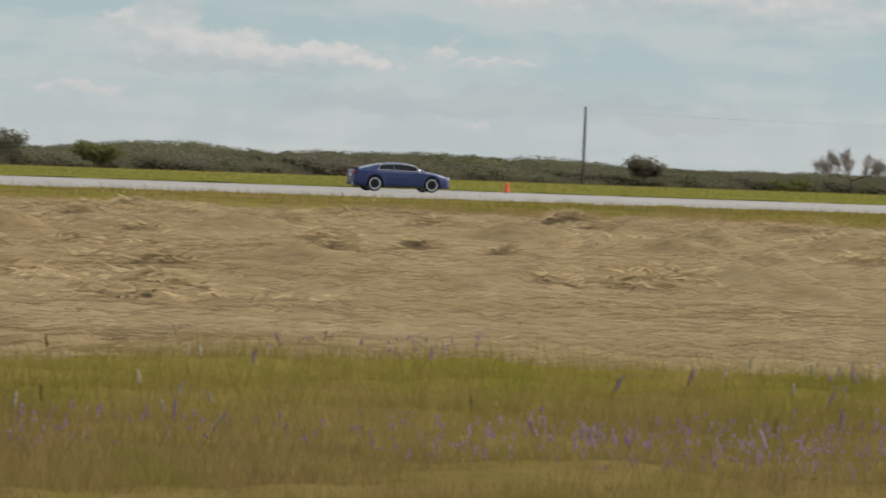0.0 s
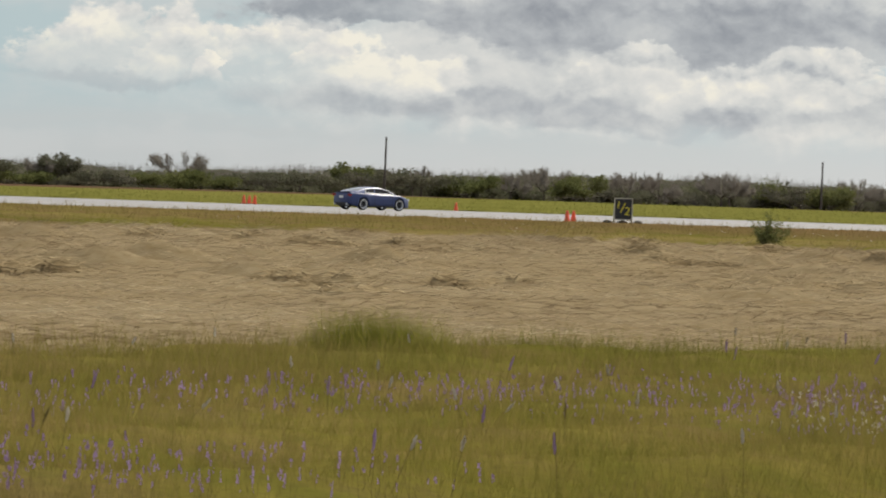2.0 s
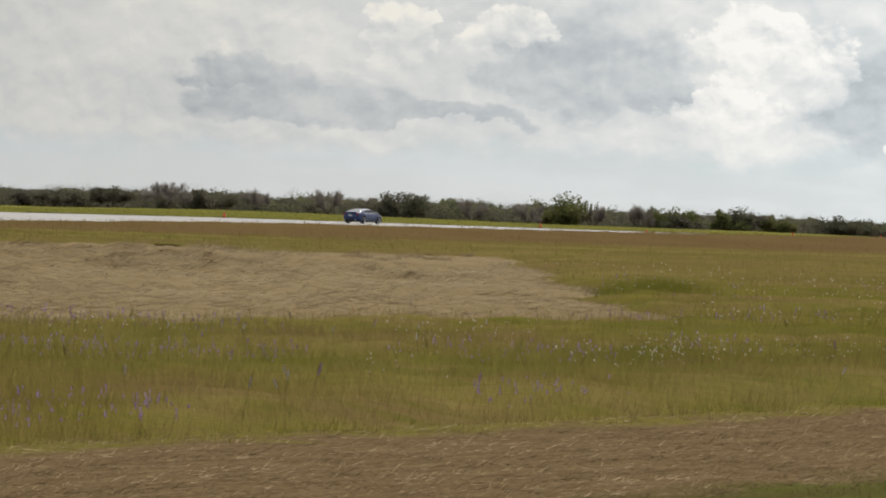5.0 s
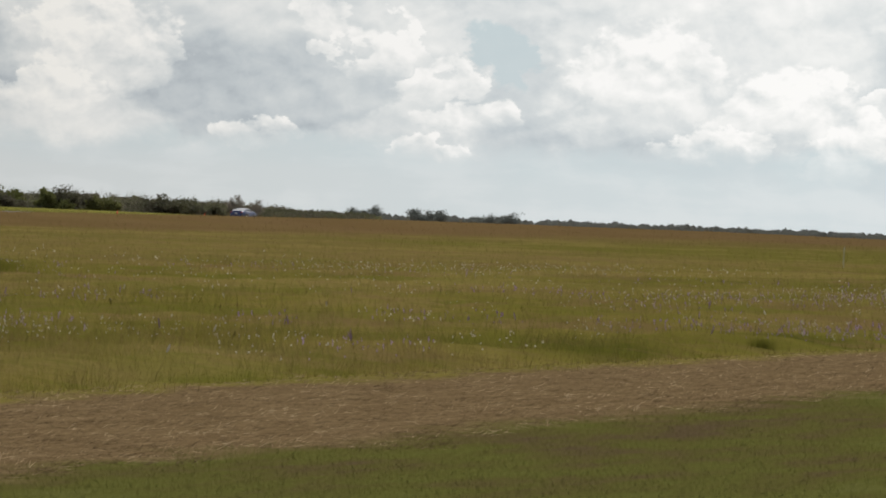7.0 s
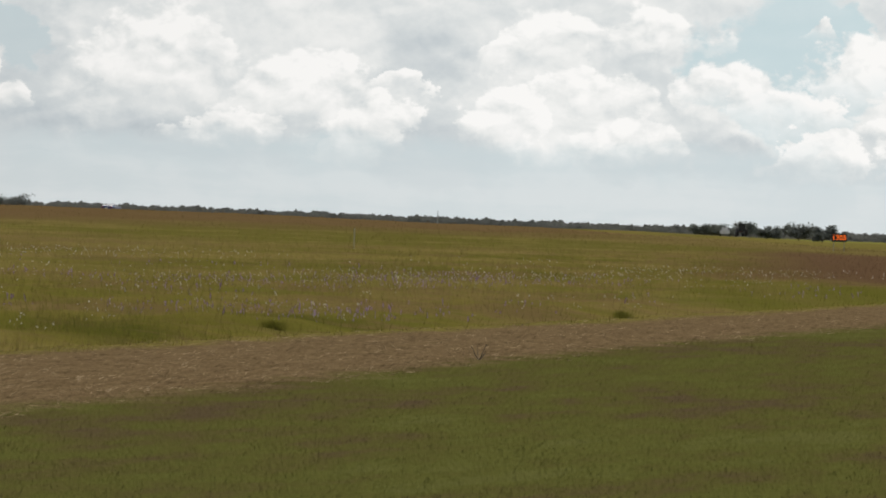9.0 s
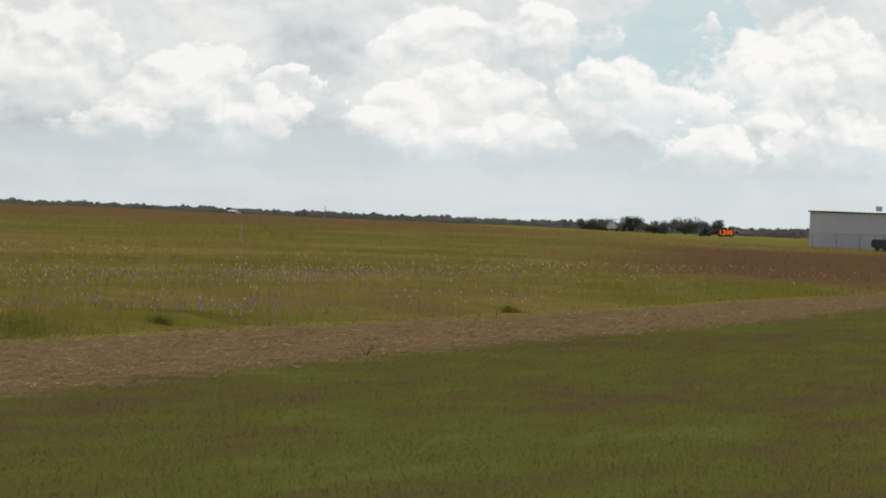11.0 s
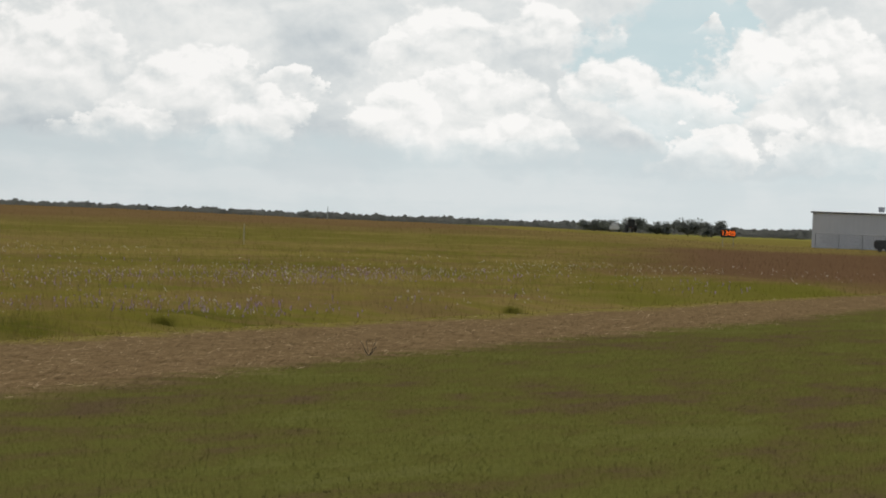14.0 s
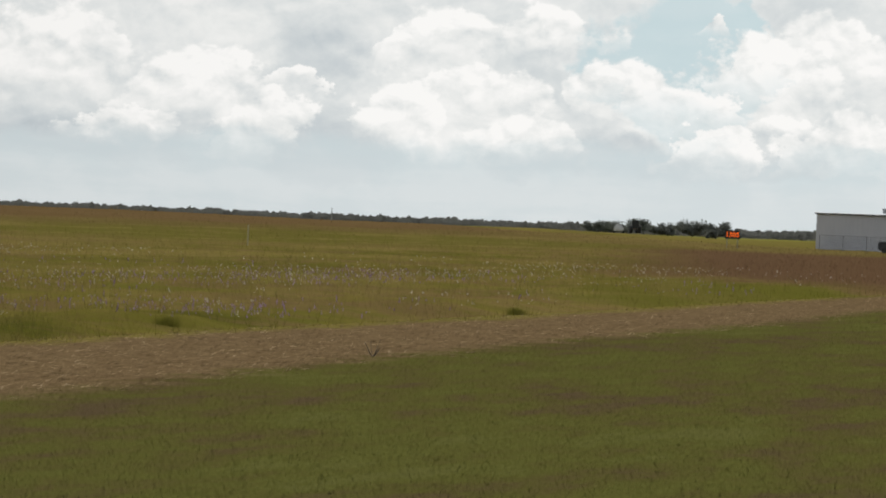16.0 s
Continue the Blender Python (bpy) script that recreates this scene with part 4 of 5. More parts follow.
def wood_top(a):
    """The brush's outline: degrees over the level by bearing."""
    knots = [(5, .13), (9.2, .15), (10.3, .18), (12.8, .18), (15.1, .17), (17, .12), (18.2, .11), (21.1, .11), (23, .14), (26.5, .14), (28, .11), (31, .13), (31.6, .24), (32.8, .24), (34, .18), (38, .19), (39.6, .26), (40.7, .24), (44.6, .28), (46.4, .24), (47, .32), (48.9, .24), (50.9, .18), (53, .17), (55, .20), (58, .25), (60, .24), (61, .23), (64, .20), (66, .20), (67.8, .13), (68.6, .10), (69.3, .05), (72, 0.03)]
    return np.interp(a, *zip(*knots))


def brush_material():
    m = Nodes("thicket")
    p = m.place((1.0, 1.0, 1.6))
    patch = m.math("MULTIPLY_ADD", m.noise(p, 0.045, 4.0), 1.1, m.math("MULTIPLY_ADD", m.noise(p, 0.5, 6.0, 0.65), 0.7, -0.38))
    col = m.ramp(patch, [(0.2, (0.080, 0.068, 0.056)), (0.45, (0.086, 0.080, 0.056)), (0.65, (0.080, 0.086, 0.040)), (0.85, (0.118, 0.106, 0.086))])
    return m.principled(Base_Color=col, Roughness=0.95, Specular_IOR_Level=0.0, Normal=m.bump(m.noise(p, 1.2, 6.0, 0.7), 0.6, 0.5))


def build_woods():
    # one long belt of brush, far off: a dense body of rounded crowns, leaves over it
    def crown_top(x, y, a):
        bumps = 0.80 + 0.12 * waves(x, y, 21.0, 41) + 0.30 * np.sqrt(np.abs(waves(x, y, 17.0, 42))) + 0.10 * waves(x, y, 60.0, 43) + 0.05 * waves(x, y, 4.0, 44)
        return (1.2 + np.hypot(x, y) * np.tan(np.radians(wood_top(a))) - land(x, y)) * np.clip(bumps, 0.55, 1.3)

    heads, steps = np.arange(4, 69.3, 0.04), np.linspace(0, 1, 13)
    ga, gs = np.meshgrid(heads, steps, indexing="ij")
    row = 478 + 26 * gs ** 2.2
    wide_x = 478 * np.tan(np.radians(ga))
    row = row - 4.0 * np.sqrt(np.abs(waves(wide_x, gs * 9, 13.0, 47))) + 1.4 * waves(wide_x, gs * 9, 4.5, 48)
    gx = row * np.tan(np.radians(ga))
    gz = land(gx, row) - 0.2 + 0.93 * crown_top(gx, row, ga) * np.sin(gs * np.pi / 2) ** 0.75 * (1 + 0.05 * waves(gx, row, 2.2, 49))
    ob = grid_mesh("brush", np.stack([gx, row, gz], -1).reshape(-1, 3), len(heads), len(steps), brush_material())
    tagged(ob, "dense grey-green thicket of brush beyond the runway", "brush", kind="stuff")
    n = 330000
    a = rng.uniform(4, 69.2, n)
    u = rng.random(n)
    y = 476.5 + 26 * u ** 2.2 - 4.0 * np.sqrt(np.abs(waves(478 * np.tan(np.radians(a)), u * 9, 13.0, 47))) + rng.normal(0, 0.8, n)
    x = y * np.tan(np.radians(a))
    r = np.hypot(x, y)
    z = land(x, y) + 0.94 * crown_top(x, y, a) * np.sin(u * np.pi / 2) ** 0.75 * rng.uniform(0.86, 1.02, n)
    triangles("woods", flakes(np.stack([x, y, z], -1), rng.uniform(0.12, 0.30, n) * (r / 500)), LEAF, "long dull green belt of brush and low trees", "woods", 0.55)
    # bare upper twigs of the belt
    n = 60000
    a = rng.uniform(31, 68, n)
    y = np.full(n, 482.0) + rng.random(n) * 20
    x = y * np.tan(np.radians(a))
    r = np.hypot(x, y)
    gap = waves(x, y, 9.0, 45) + 0.6 * waves(x, y, 31.0, 46)
    keep = gap > -0.15
    a, x, y, r, gap = a[keep], x[keep], y[keep], r[keep], gap[keep]
    n = len(x)
    top = (1.2 + r * np.tan(np.radians(wood_top(a))) - land(x, y)) * np.clip(0.85 + 0.28 * gap, 0.8, 1.25)
    z = land(x, y) + top * (1 - 0.35 * rng.random(n) ** 2)
    foot = np.stack([x, y, z - 0.7 * rng.random(n)], -1)
    tip = foot + np.stack([rng.normal(0, 0.5, n), rng.normal(0, 0.3, n), rng.uniform(0.3, 1.3, n)], -1)
    side = np.zeros((n, 3)); side[:, 0] = 0.032
    triangles("brush_twigs", np.stack([foot - side, foot + side, tip], 1).reshape(-1, 3), TWIG, "grey bare twigs over the far brush", "twigs")
    # the farthest belt, low along the level
    n = 100000
    a = rng.uniform(66, 90, n)
    r = 2050 + 120 * rng.random(n)
    x, y = r * np.sin(np.radians(a)), r * np.cos(np.radians(a))
    base = land(x, y)
    lift = np.interp(a, [66, 69, 71, 73, 76, 79, 82, 90], [.09, .060, .055, .055, .040, .032, .032, .03]) + 0.018 * waves(a * 40, a, 9.0, 51) + 0.012 * waves(a * 40, a, 3.0, 52)
    z = base + (1.2 + r * np.tan(np.radians(np.clip(lift, 0.015, 1))) - base) * rng.random(n) ** 0.6
    triangles("far_woods", flakes(np.stack([x, y, z], -1), rng.uniform(0.8, 1.8, n)), FAR_HAZED_LEAF, "far low line of dark trees along the horizon", "woods", 0.75)


def build_trees():
    bare, dull, lush = "leafless grey tree with spreading twigs", "low dull olive tree with a broad crown", "rounded green tree in dense leaf"
    rows = [(9.1, .33, 7, 0, 0), (17.32, .27, 4.5, 0, 0), (19.94, .42, 9.5, 1, 0), (24.37, .33, 8, 1, 0), (27.48, .25, 4.5, 1, 0), (29.76, .21, 5, 0, 0), (31.55, .33, 8, 0, 0), (32.4, .30, 9, 0, 0),
            (37.13, .40, 8, 1, 0), (35.6, .34, 6, 0, 0), (41.76, .37, 7, 1, 0), (40.2, .33, 6, 1, 0), (39.3, .34, 6, 2, 0), (44.0, .38, 8, 1, 0), (45.0, .33, 15, 2, 0), (46.97, .42, 8, 2, 0), (47.82, .46, 9.5, 1, 0), (45.7, .36, 8, 1, 0), (51.8, .33, 8, 1, 0), (53.2, .27, 8, 2, 0),
            (49.8, .30, 9, 1, 0), (54.3, .27, 8, 1, 0), (58.0, .33, 11, 1, 0), (61.0, .33, 12, 0, 0), (63.0, .40, 17, 2, 0), (65.3, .29, 14, 0, 0), (67.52, .24, 12, 1, 0), (66.6, .22, 16, 0, 0), (64.4, .27, 14, 2, 0), (19.2, .03, 5, 2, 1), (10.4, .20, 5, 2, 1), (24.9, .05, 5, 2, 1), (27.2, .17, 7, 2, 1)]
    # smaller ones along the whole belt, bare crowns among leafy ones
    g = random.Random(23)
    a = 30.6
    while a < 67.5:
        kind = g.choice((0, 1, 1, 2, 2, 0))
        lift = float(wood_top(a)) + (g.uniform(0.03, 0.10) if kind == 1 else g.uniform(-0.06, 0.05))
        rows.append((a, lift, g.uniform(6, 9) if kind == 1 else g.uniform(8, 13), kind, g.random() < 0.4))
        a += g.uniform(0.35, 0.95)
    for a, e, wide, kind, front in rows:
        y = 466 if front else 472
        x, y = bearing(a, y)
        h = tall_at(a, y, e)
        mat, dense, label = ((LEAF, 2600, dull), (TWIG, 3600, bare), (GREEN_LEAF, 3200, lush))[kind]
        tree(x, y, h, wide, mat, dense, label, (0.34, 0.17, 0.34)[kind] * (math.hypot(x, y) / 520), 0.32 if kind != 2 else 0.15)
    # round bushes and a dark grove farther along the field
    for a, r, e, wide, label in ((69.05, 1500, .185, 15, "round dark bush on the open field"), (69.87, 1480, .170, 15, "round dark bush on the open field"), (70.7, 1480, .150, 18, "round dark bush on the open field"),
                                 (79.95, 1400, .135, 15, "broad dark oak in a far grove"), (79.6, 1420, .095, 12, "broad dark oak in a far grove"), (80.35, 1420, .095, 10, "broad dark oak in a far grove"), (80.75, 1400, .15, 12, "broad dark oak in a far grove"), (81.05, 1420, .13, 10, "broad dark oak in a far grove")):
        x, y = r * math.sin(radians(a)), r * math.cos(radians(a))
        h = 1.2 + r * math.tan(radians(e)) - on_land(x, y)
        tree(x, y, h, wide, HAZED_DARK_LEAF, 4500, label, 0.6, 0.15)


def build_poles():
    wood = plain("weathered pole wood", (0.10, 0.085, 0.07), 0.9, grain=0.2, scale=2)
    grey = plain("grey porcelain", (0.35, 0.35, 0.36), 0.4)
    tops = (.84, .80, .75, .68, .56, .47)
    for k in range(6):
        a = math.degrees(math.atan(0.2972 + 0.178 * k))
        x, y = bearing(a, 460)
        h = tall_at(a, y, tops[k])
        root = thing("utility_pole", "weathered grey wooden utility pole standing before the brush", "utility pole", "poles along the brush", (x, y, on_land(x, y)))
        bm = bmesh.new()
        tube(bm, (0, 0, -0.3), (0.03 * h * 0.3, 0, h), 0.17, 0.12, 10)
        part("post", bm, wood, root)
        if k == 5:
            for z in (h - 0.6, h - 1.3):
                bm = bmesh.new()
                box(bm, 0, -0.15, z, 1.1, 0.1, 0.12, 0.01)
                bar = part("crossarm", bm, wood, root)
                for dx in (-0.5, -0.2, 0.2, 0.5):
                    bm = bmesh.new()
                    tube(bm, (dx, -0.15, z + 0.05), (dx, -0.15, z + 0.22), 0.05, 0.035, 8)
                    part("insulator", bm, grey, bar)
    # wires from pole to pole, hanging a little
    dark = plain("weathered wire", (0.06, 0.06, 0.06), 0.6)
    heads = []
    for k in range(6):
        a = math.degrees(math.atan(0.2972 + 0.178 * k))
        x, y = bearing(a, 460)
        heads.append(Vector((x, y, on_land(x, y) + tall_at(a, y, tops[k]) - 0.5)))
    for p, q in zip(heads[:2], heads[1:3]):
        bm = bmesh.new()
        run = [p.lerp(q, i / 12) - Vector((0, 0, 1.6 * (i / 12) * (1 - i / 12))) for i in range(13)]
        for s, t in zip(run, run[1:]):
            tube(bm, s - p, t - p, 0.005, 0.005, 4)
        wire = tagged(new("power_line", bm_mesh("power_line", bm, dark)), "thin dark wire strung between the utility poles", "power line", "wires between the poles")
        wire.location = p


# ---- along the runway ----
def build_cones():
    orange = plain("orange plastic", (0.82, 0.10, 0.035), 0.5, grain=0.06)
    black = plain("black rubber", (0.025, 0.025, 0.025), 0.8)
    root = thing("traffic_cone", "orange plastic traffic cone at the runway edge", "traffic cone", "cones along the runway")
    bm = bmesh.new()
    n, prof = 16, ((0.165, 0.03), (0.15, 0.06), (0.065, 0.50), (0.04, 0.59), (0.03, 0.595))
    rings = [[bm.verts.new((r * math.cos(6.2832 * i / n), r * math.sin(6.2832 * i / n), z)) for i in range(n)] for r, z in prof]
    for a, b in zip(rings, rings[1:]):
        for i in range(n):
            bm.faces.new((a[i], a[(i + 1) % n], b[(i + 1) % n], b[i]))
    part("cone_body", bm, orange, root, smooth=True)
    bm = bmesh.new()
    box(bm, 0, 0, 0.02, 0.40, 0.40, 0.04, 0.012)
    part("foot", bm, black, root, "black rubber foot")
    far_x = (21, 64.6, 103.6, 137.5, 180.55, 181.0, 181.45, 198.7, 241, 266.3, 307, 381, 406, 449, 518, 546)
    near_x = (110, 143.85, 144.25, 328)
    first = True
    for x, y in [(x, RUNWAY_FAR + 1.4) for x in far_x] + [(x, RUNWAY_NEAR - 0.6) for x in near_x]:
        z = max(on_land(x, y), float(runway_height(x)) - 0.03) + 0.02
        if first:
            root.matrix_basis = pose(x, y, z)
        else:
            copy_thing(root, pose(x, y, z, 0, 0, x * 13 % 90))
        first = False


def words(text, size, material, parent, m, label=""):
    cu = bpy.data.curves.new("lettering", "FONT")
    cu.body, cu.size, cu.align_x, cu.align_y, cu.extrude = text, size, "CENTER", "CENTER", 0.004
    ob = bpy.data.objects.new("lettering", cu)
    me = bpy.data.meshes.new_from_object(ob)
    bpy.data.objects.remove(ob)
    me.materials.clear()
    me.materials.append(material)
    ob = part("lettering", me, material, parent, label)
    ob.matrix_basis = m
    return ob


def build_marker():
    black = plain("black board", (0.022, 0.022, 0.024), 0.6)
    yellow = plain("yellow paint", (0.78, 0.66, 0.05), 0.55, grain=0.08)
    frame_paint = plain("pale worn wood", (0.55, 0.52, 0.42), 0.7)
    sack = plain("dark sandbag cloth", (0.04, 0.037, 0.033), 0.95)
    root = thing("marker_board", "black half-mile marker board with yellow figures beside the runway", "sign", at=(148.2, 160.2, -0.05), turn=-38)
    bm = bmesh.new()
    box(bm, 0, 0, 0.78, 0.80, 0.04, 0.98, 0.01)
    part("board", bm, black, root, "black painted board")
    for name, x, z, sx, sz in (("frame_rail", 0, 1.29, 0.90, 0.05), ("frame_rail", 0, 0.27, 0.90, 0.05), ("frame_post", -0.43, 0.65, 0.05, 1.32), ("frame_post", 0.43, 0.65, 0.05, 1.32)):
        bm = bmesh.new()
        box(bm, x, 0.005, z, sx, 0.06, sz, 0.008)
        part(name, bm, frame_paint, root, "pale wooden frame")
    for dx in (-0.43, 0.43):
        bm = bmesh.new()
        tube(bm, (dx, 0.0, 1.2), (dx, 0.6, 0.0), 0.025, 0.025, 6)
        part("prop", bm, frame_paint, root)
    words("1", 0.52, yellow, root, pose(-0.24, -0.026, 0.96, 90, 0, 0) @ pose(0, 0, 0, 0, 0, -8), "yellow figure")
    words("/", 0.70, yellow, root, pose(-0.04, -0.026, 0.80, 90, 0, 0) @ pose(0, 0, 0, 0, 0, -8), "yellow figure")
    words("2", 0.56, yellow, root, pose(0.19, -0.026, 0.66, 90, 0, 0) @ pose(0, 0, 0, 0, 0, -8), "yellow figure")
    for k, (dx, dy) in enumerate(((-0.75, 0.05), (-0.05, -0.1), (0.72, 0.08))):
        x = 148.2 + dx * math.cos(radians(-38)) - dy * math.sin(radians(-38))
        y = 160.2 + dx * math.sin(radians(-38)) + dy * math.cos(radians(-38))
        bm = bmesh.new()
        bmesh.ops.create_icosphere(bm, subdivisions=2, radius=1, matrix=Matrix.Diagonal((0.28, 0.2, 0.15, 1)))
        for v in bm.verts:
            v.co *= 1 + 0.12 * noise.noise(v.co * 4 + Vector((k, 0, 0)))
            v.co.z = max(v.co.z, -0.08)
        tagged(new("sandbag", bm_mesh("sandbag", bm, sack, True)), "dark slumped sandbag at the foot of the marker", "sandbag", "sandbags by the marker").location = (x, y, 0.05)


def build_tyres():
    rubber = plain("old tyre rubber", (0.022, 0.021, 0.02), 0.85, grain=0.2)
    base = Vector((189.5, 139.7, on_land(189.5, 139.7)))
    first = None
    turn = Matrix.Rotation(radians(-54), 4, "Z")
    spots = [(-0.33, 0, k) for k in range(4)] + [(0.30, 0.02, k) for k in range(4)] + [(0.93, 0.03, 0)]
    for x, y, k in spots:
        m = Matrix.Translation(base + turn.to_3x3() @ Vector((x, y, 0.10 + 0.185 * k))) @ pose(0, 0, 0, 1.5 * (k % 3 - 1), 2 * (k % 2), 40 * k)
        if first is None:
            bm = bmesh.new()
            n, k2 = 28, 10
            prof = [(0.22 + 0.095 * (1 + math.cos(t)) - 0.02, 0.095 * math.sin(t) * (1.0 if abs(math.sin(t)) < 0.9 else 0.95)) for t in [6.2832 * i / k2 for i in range(k2)]]
            ring = [[bm.verts.new(((r * 0.8) * math.cos(6.2832 * i / n), (r * 0.8) * math.sin(6.2832 * i / n), z)) for r, z in prof] for i in range(n)]
            for i in range(n):
                for j in range(k2):
                    bm.faces.new((ring[i][j], ring[(i + 1) % n][j], ring[(i + 1) % n][(j + 1) % k2], ring[i][(j + 1) % k2]))
            first = tagged(new("tyre", bm_mesh("tyre", bm, rubber, True)), "worn black tyre stacked in the grass by the runway", "tyre", "stacked tyres")
            first.matrix_basis = m
        else:
            copy_thing(first, m)


def build_bush():
    x, y = 101.5, 103.0
    root = thing("bush", "scrubby dark green bush leaning in the grass", "bush", at=(x, y, on_land(x, y)))
    bm = bmesh.new()
    g = random.Random(3)
    ends = []
    for k in range(22):
        a, lean = g.random() * 6.28, g.uniform(0.1, 1.0)
        b = Vector((math.cos(a) * lean * 0.95 + 0.15, math.sin(a) * lean * 0.6, g.uniform(0.55, 1.15) * (1.1 - 0.45 * lean)))
        tube(bm, (0, 0, -0.05), b, 0.012, 0.004, 4)
        ends.append(tuple(b))
    part("branches", bm, BARK, root)
    tips = np.array(ends)[rng.integers(0, 22, 2400)] * (0.35 + 0.7 * rng.random((2400, 1)))
    c = tips + rng.normal(0, 0.07, (2400, 3))
    c[:, 2] = np.abs(c[:, 2])
    crown = new("foliage", flake_mesh("foliage", flakes(c, rng.uniform(0.035, 0.085, 2400)), GREEN_LEAF, (x, y, 0)))
    crown.parent = root
    # a thin weed on the cut strip
    x, y = 54.0, 12.7
    root = thing("weed", "thin dry weed standing on the cut strip", "weed", at=(x, y, on_land(x, y)))
    bm = bmesh.new()
    for k in range(7):
        a = g.random() * 6.28
        tube(bm, (0, 0, -0.02), (math.cos(a) * 0.10, math.sin(a) * 0.10, g.uniform(0.08, 0.20)), 0.0035, 0.002, 4)
    part("stems", bm, TWIG, root)


# ---- towards the hangar ----
def build_far_field():
    pale = plain("pale weathered wood", (0.50, 0.46, 0.34), 0.8)
    r, a = 228, radians(75.13)
    x, y = r * math.sin(a), r * math.cos(a)
    bm = bmesh.new()
    tube(bm, (0, 0, -0.1), (0.03, 0, 1.18), 0.03, 0.026, 7)
    tagged(new("stake", bm_mesh("stake", bm, pale)), "pale wooden stake standing in the meadow grass", "stake").location = (x, y, on_land(x, y))

    steel = plain("galvanised steel", (0.33, 0.34, 0.35), 0.45, 0.6)
    r, a = 1500, radians(76.18)
    x, y = r * math.sin(a), r * math.cos(a)
    mast = thing("mast", "thin far mast over the distant trees", "mast", at=(x, y, on_land(x, y)))
    bm = bmesh.new()
    tube(bm, (0, 0, 0), (0, 0, 5.0 - on_land(x, y) * 0.5), 0.16, 0.10, 8)
    part("shaft", bm, steel, mast)

    # speed display with glowing figures
    r, a = 430, radians(81.26)
    x, y = r * math.sin(a), r * math.cos(a)
    case = plain("black display case", (0.02, 0.02, 0.02), 0.5)
    glow = Nodes("amber figures")
    amber = glow.surface(glow.node("Emission", Color=(1.0, 0.16, 0.015, 1), Strength=1.5).outputs[0])
    root = thing("speed_display", "black trackside display with glowing amber figures", "display", at=(x, y, on_land(x, y)), turn=-81)
    bm = bmesh.new()
    box(bm, 0, 0, 1.45, 1.42, 0.2, 0.80, 0.02)
    part("case", bm, case, root)
    for dx in (-0.5, 0.5):
        bm = bmesh.new()
        tube(bm, (dx, 0, 0), (dx, 0, 1.1), 0.03, 0.03, 6)
        part("leg", bm, steel, root)
    for k, (ch, dx) in enumerate((("1", -0.5), ("3", -0.17), ("0", 0.18), ("5", 0.52))):
        words(ch, 0.66, amber, root, pose(dx, -0.105, 1.45, 90, 0, 0), "amber glowing figure")

    # a pale pickup far down the field
    white = plain("white car paint", (0.75, 0.75, 0.73), 0.3, coat=0.6)
    glass = plain("dark window glass", (0.02, 0.022, 0.025), 0.08)
    rubber = plain("tyre rubber", (0.02, 0.02, 0.02), 0.8)
    r, a = 850, radians(79.82)
    x, y = r * math.sin(a), r * math.cos(a)
    truck = thing("pickup", "white pickup parked far off on the grass", "pickup", at=(x, y, on_land(x, y) + 0.35), turn=-170)
    bm = bmesh.new()
    box(bm, 0, 0, 0.75, 5.2, 1.9, 0.7, 0.12)
    box(bm, 0.35, 0, 1.35, 1.9, 1.7, 0.7, 0.2)
    part("body", bm, white, truck)
    bm = bmesh.new()
    box(bm, 0.35, 0, 1.42, 1.7, 1.74, 0.40, 0.1)
    part("window", bm, glass, truck, "dark glass")
    for dx, dy in product((-1.6, 1.6), (-0.85, 0.85)):
        bm = bmesh.new()
        tube(bm, (dx, dy - 0.12, 0.38), (dx, dy + 0.12, 0.38), 0.38, 0.38, 16)
        part("wheel", bm, rubber, truck)
    r, a = 850, radians(80.02)
    x, y = r * math.sin(a), r * math.cos(a)
    red = plain("dull red paint", (0.16, 0.035, 0.025), 0.5)
    tractor = thing("tractor", "dull red tractor standing far off beside the pickup", "tractor", at=(x, y, on_land(x, y) + 0.35), turn=20)
    bm = bmesh.new()
    box(bm, 0.7, 0, 1.1, 1.7, 0.8, 0.7, 0.1)
    part("bonnet", bm, red, tractor)
    bm = bmesh.new()
    box(bm, -0.6, 0, 1.65, 1.2, 1.3, 1.5, 0.12)
    part("cab", bm, glass, tractor, "dark glazed cab")
    for dx, dy, rr in ((-0.7, -0.8, 0.75), (-0.7, 0.8, 0.75), (1.2, -0.6, 0.45), (1.2, 0.6, 0.45)):
        bm = bmesh.new()
        tube(bm, (dx, dy - 0.2, rr), (dx, dy + 0.2, rr), rr, rr, 18)
        part("wheel", bm, rubber, tractor)

    # a white barrier beyond the runway
    x, y = bearing(54.46, 272)
    bm = bmesh.new()
    box(bm, 0, 0, 0.5, 3.4, 0.5, 0.42, 0.06)
    for dx in (-1.3, 1.3):
        box(bm, dx, 0, 0.14, 0.25, 0.45, 0.3)
    bar = tagged(new("barrier", bm_mesh("barrier", bm, white)), "long white barrier lying beyond the runway", "barrier")
    bar.matrix_basis = pose(x, y, on_land(x, y) - 0.01, 0, 0, -50)


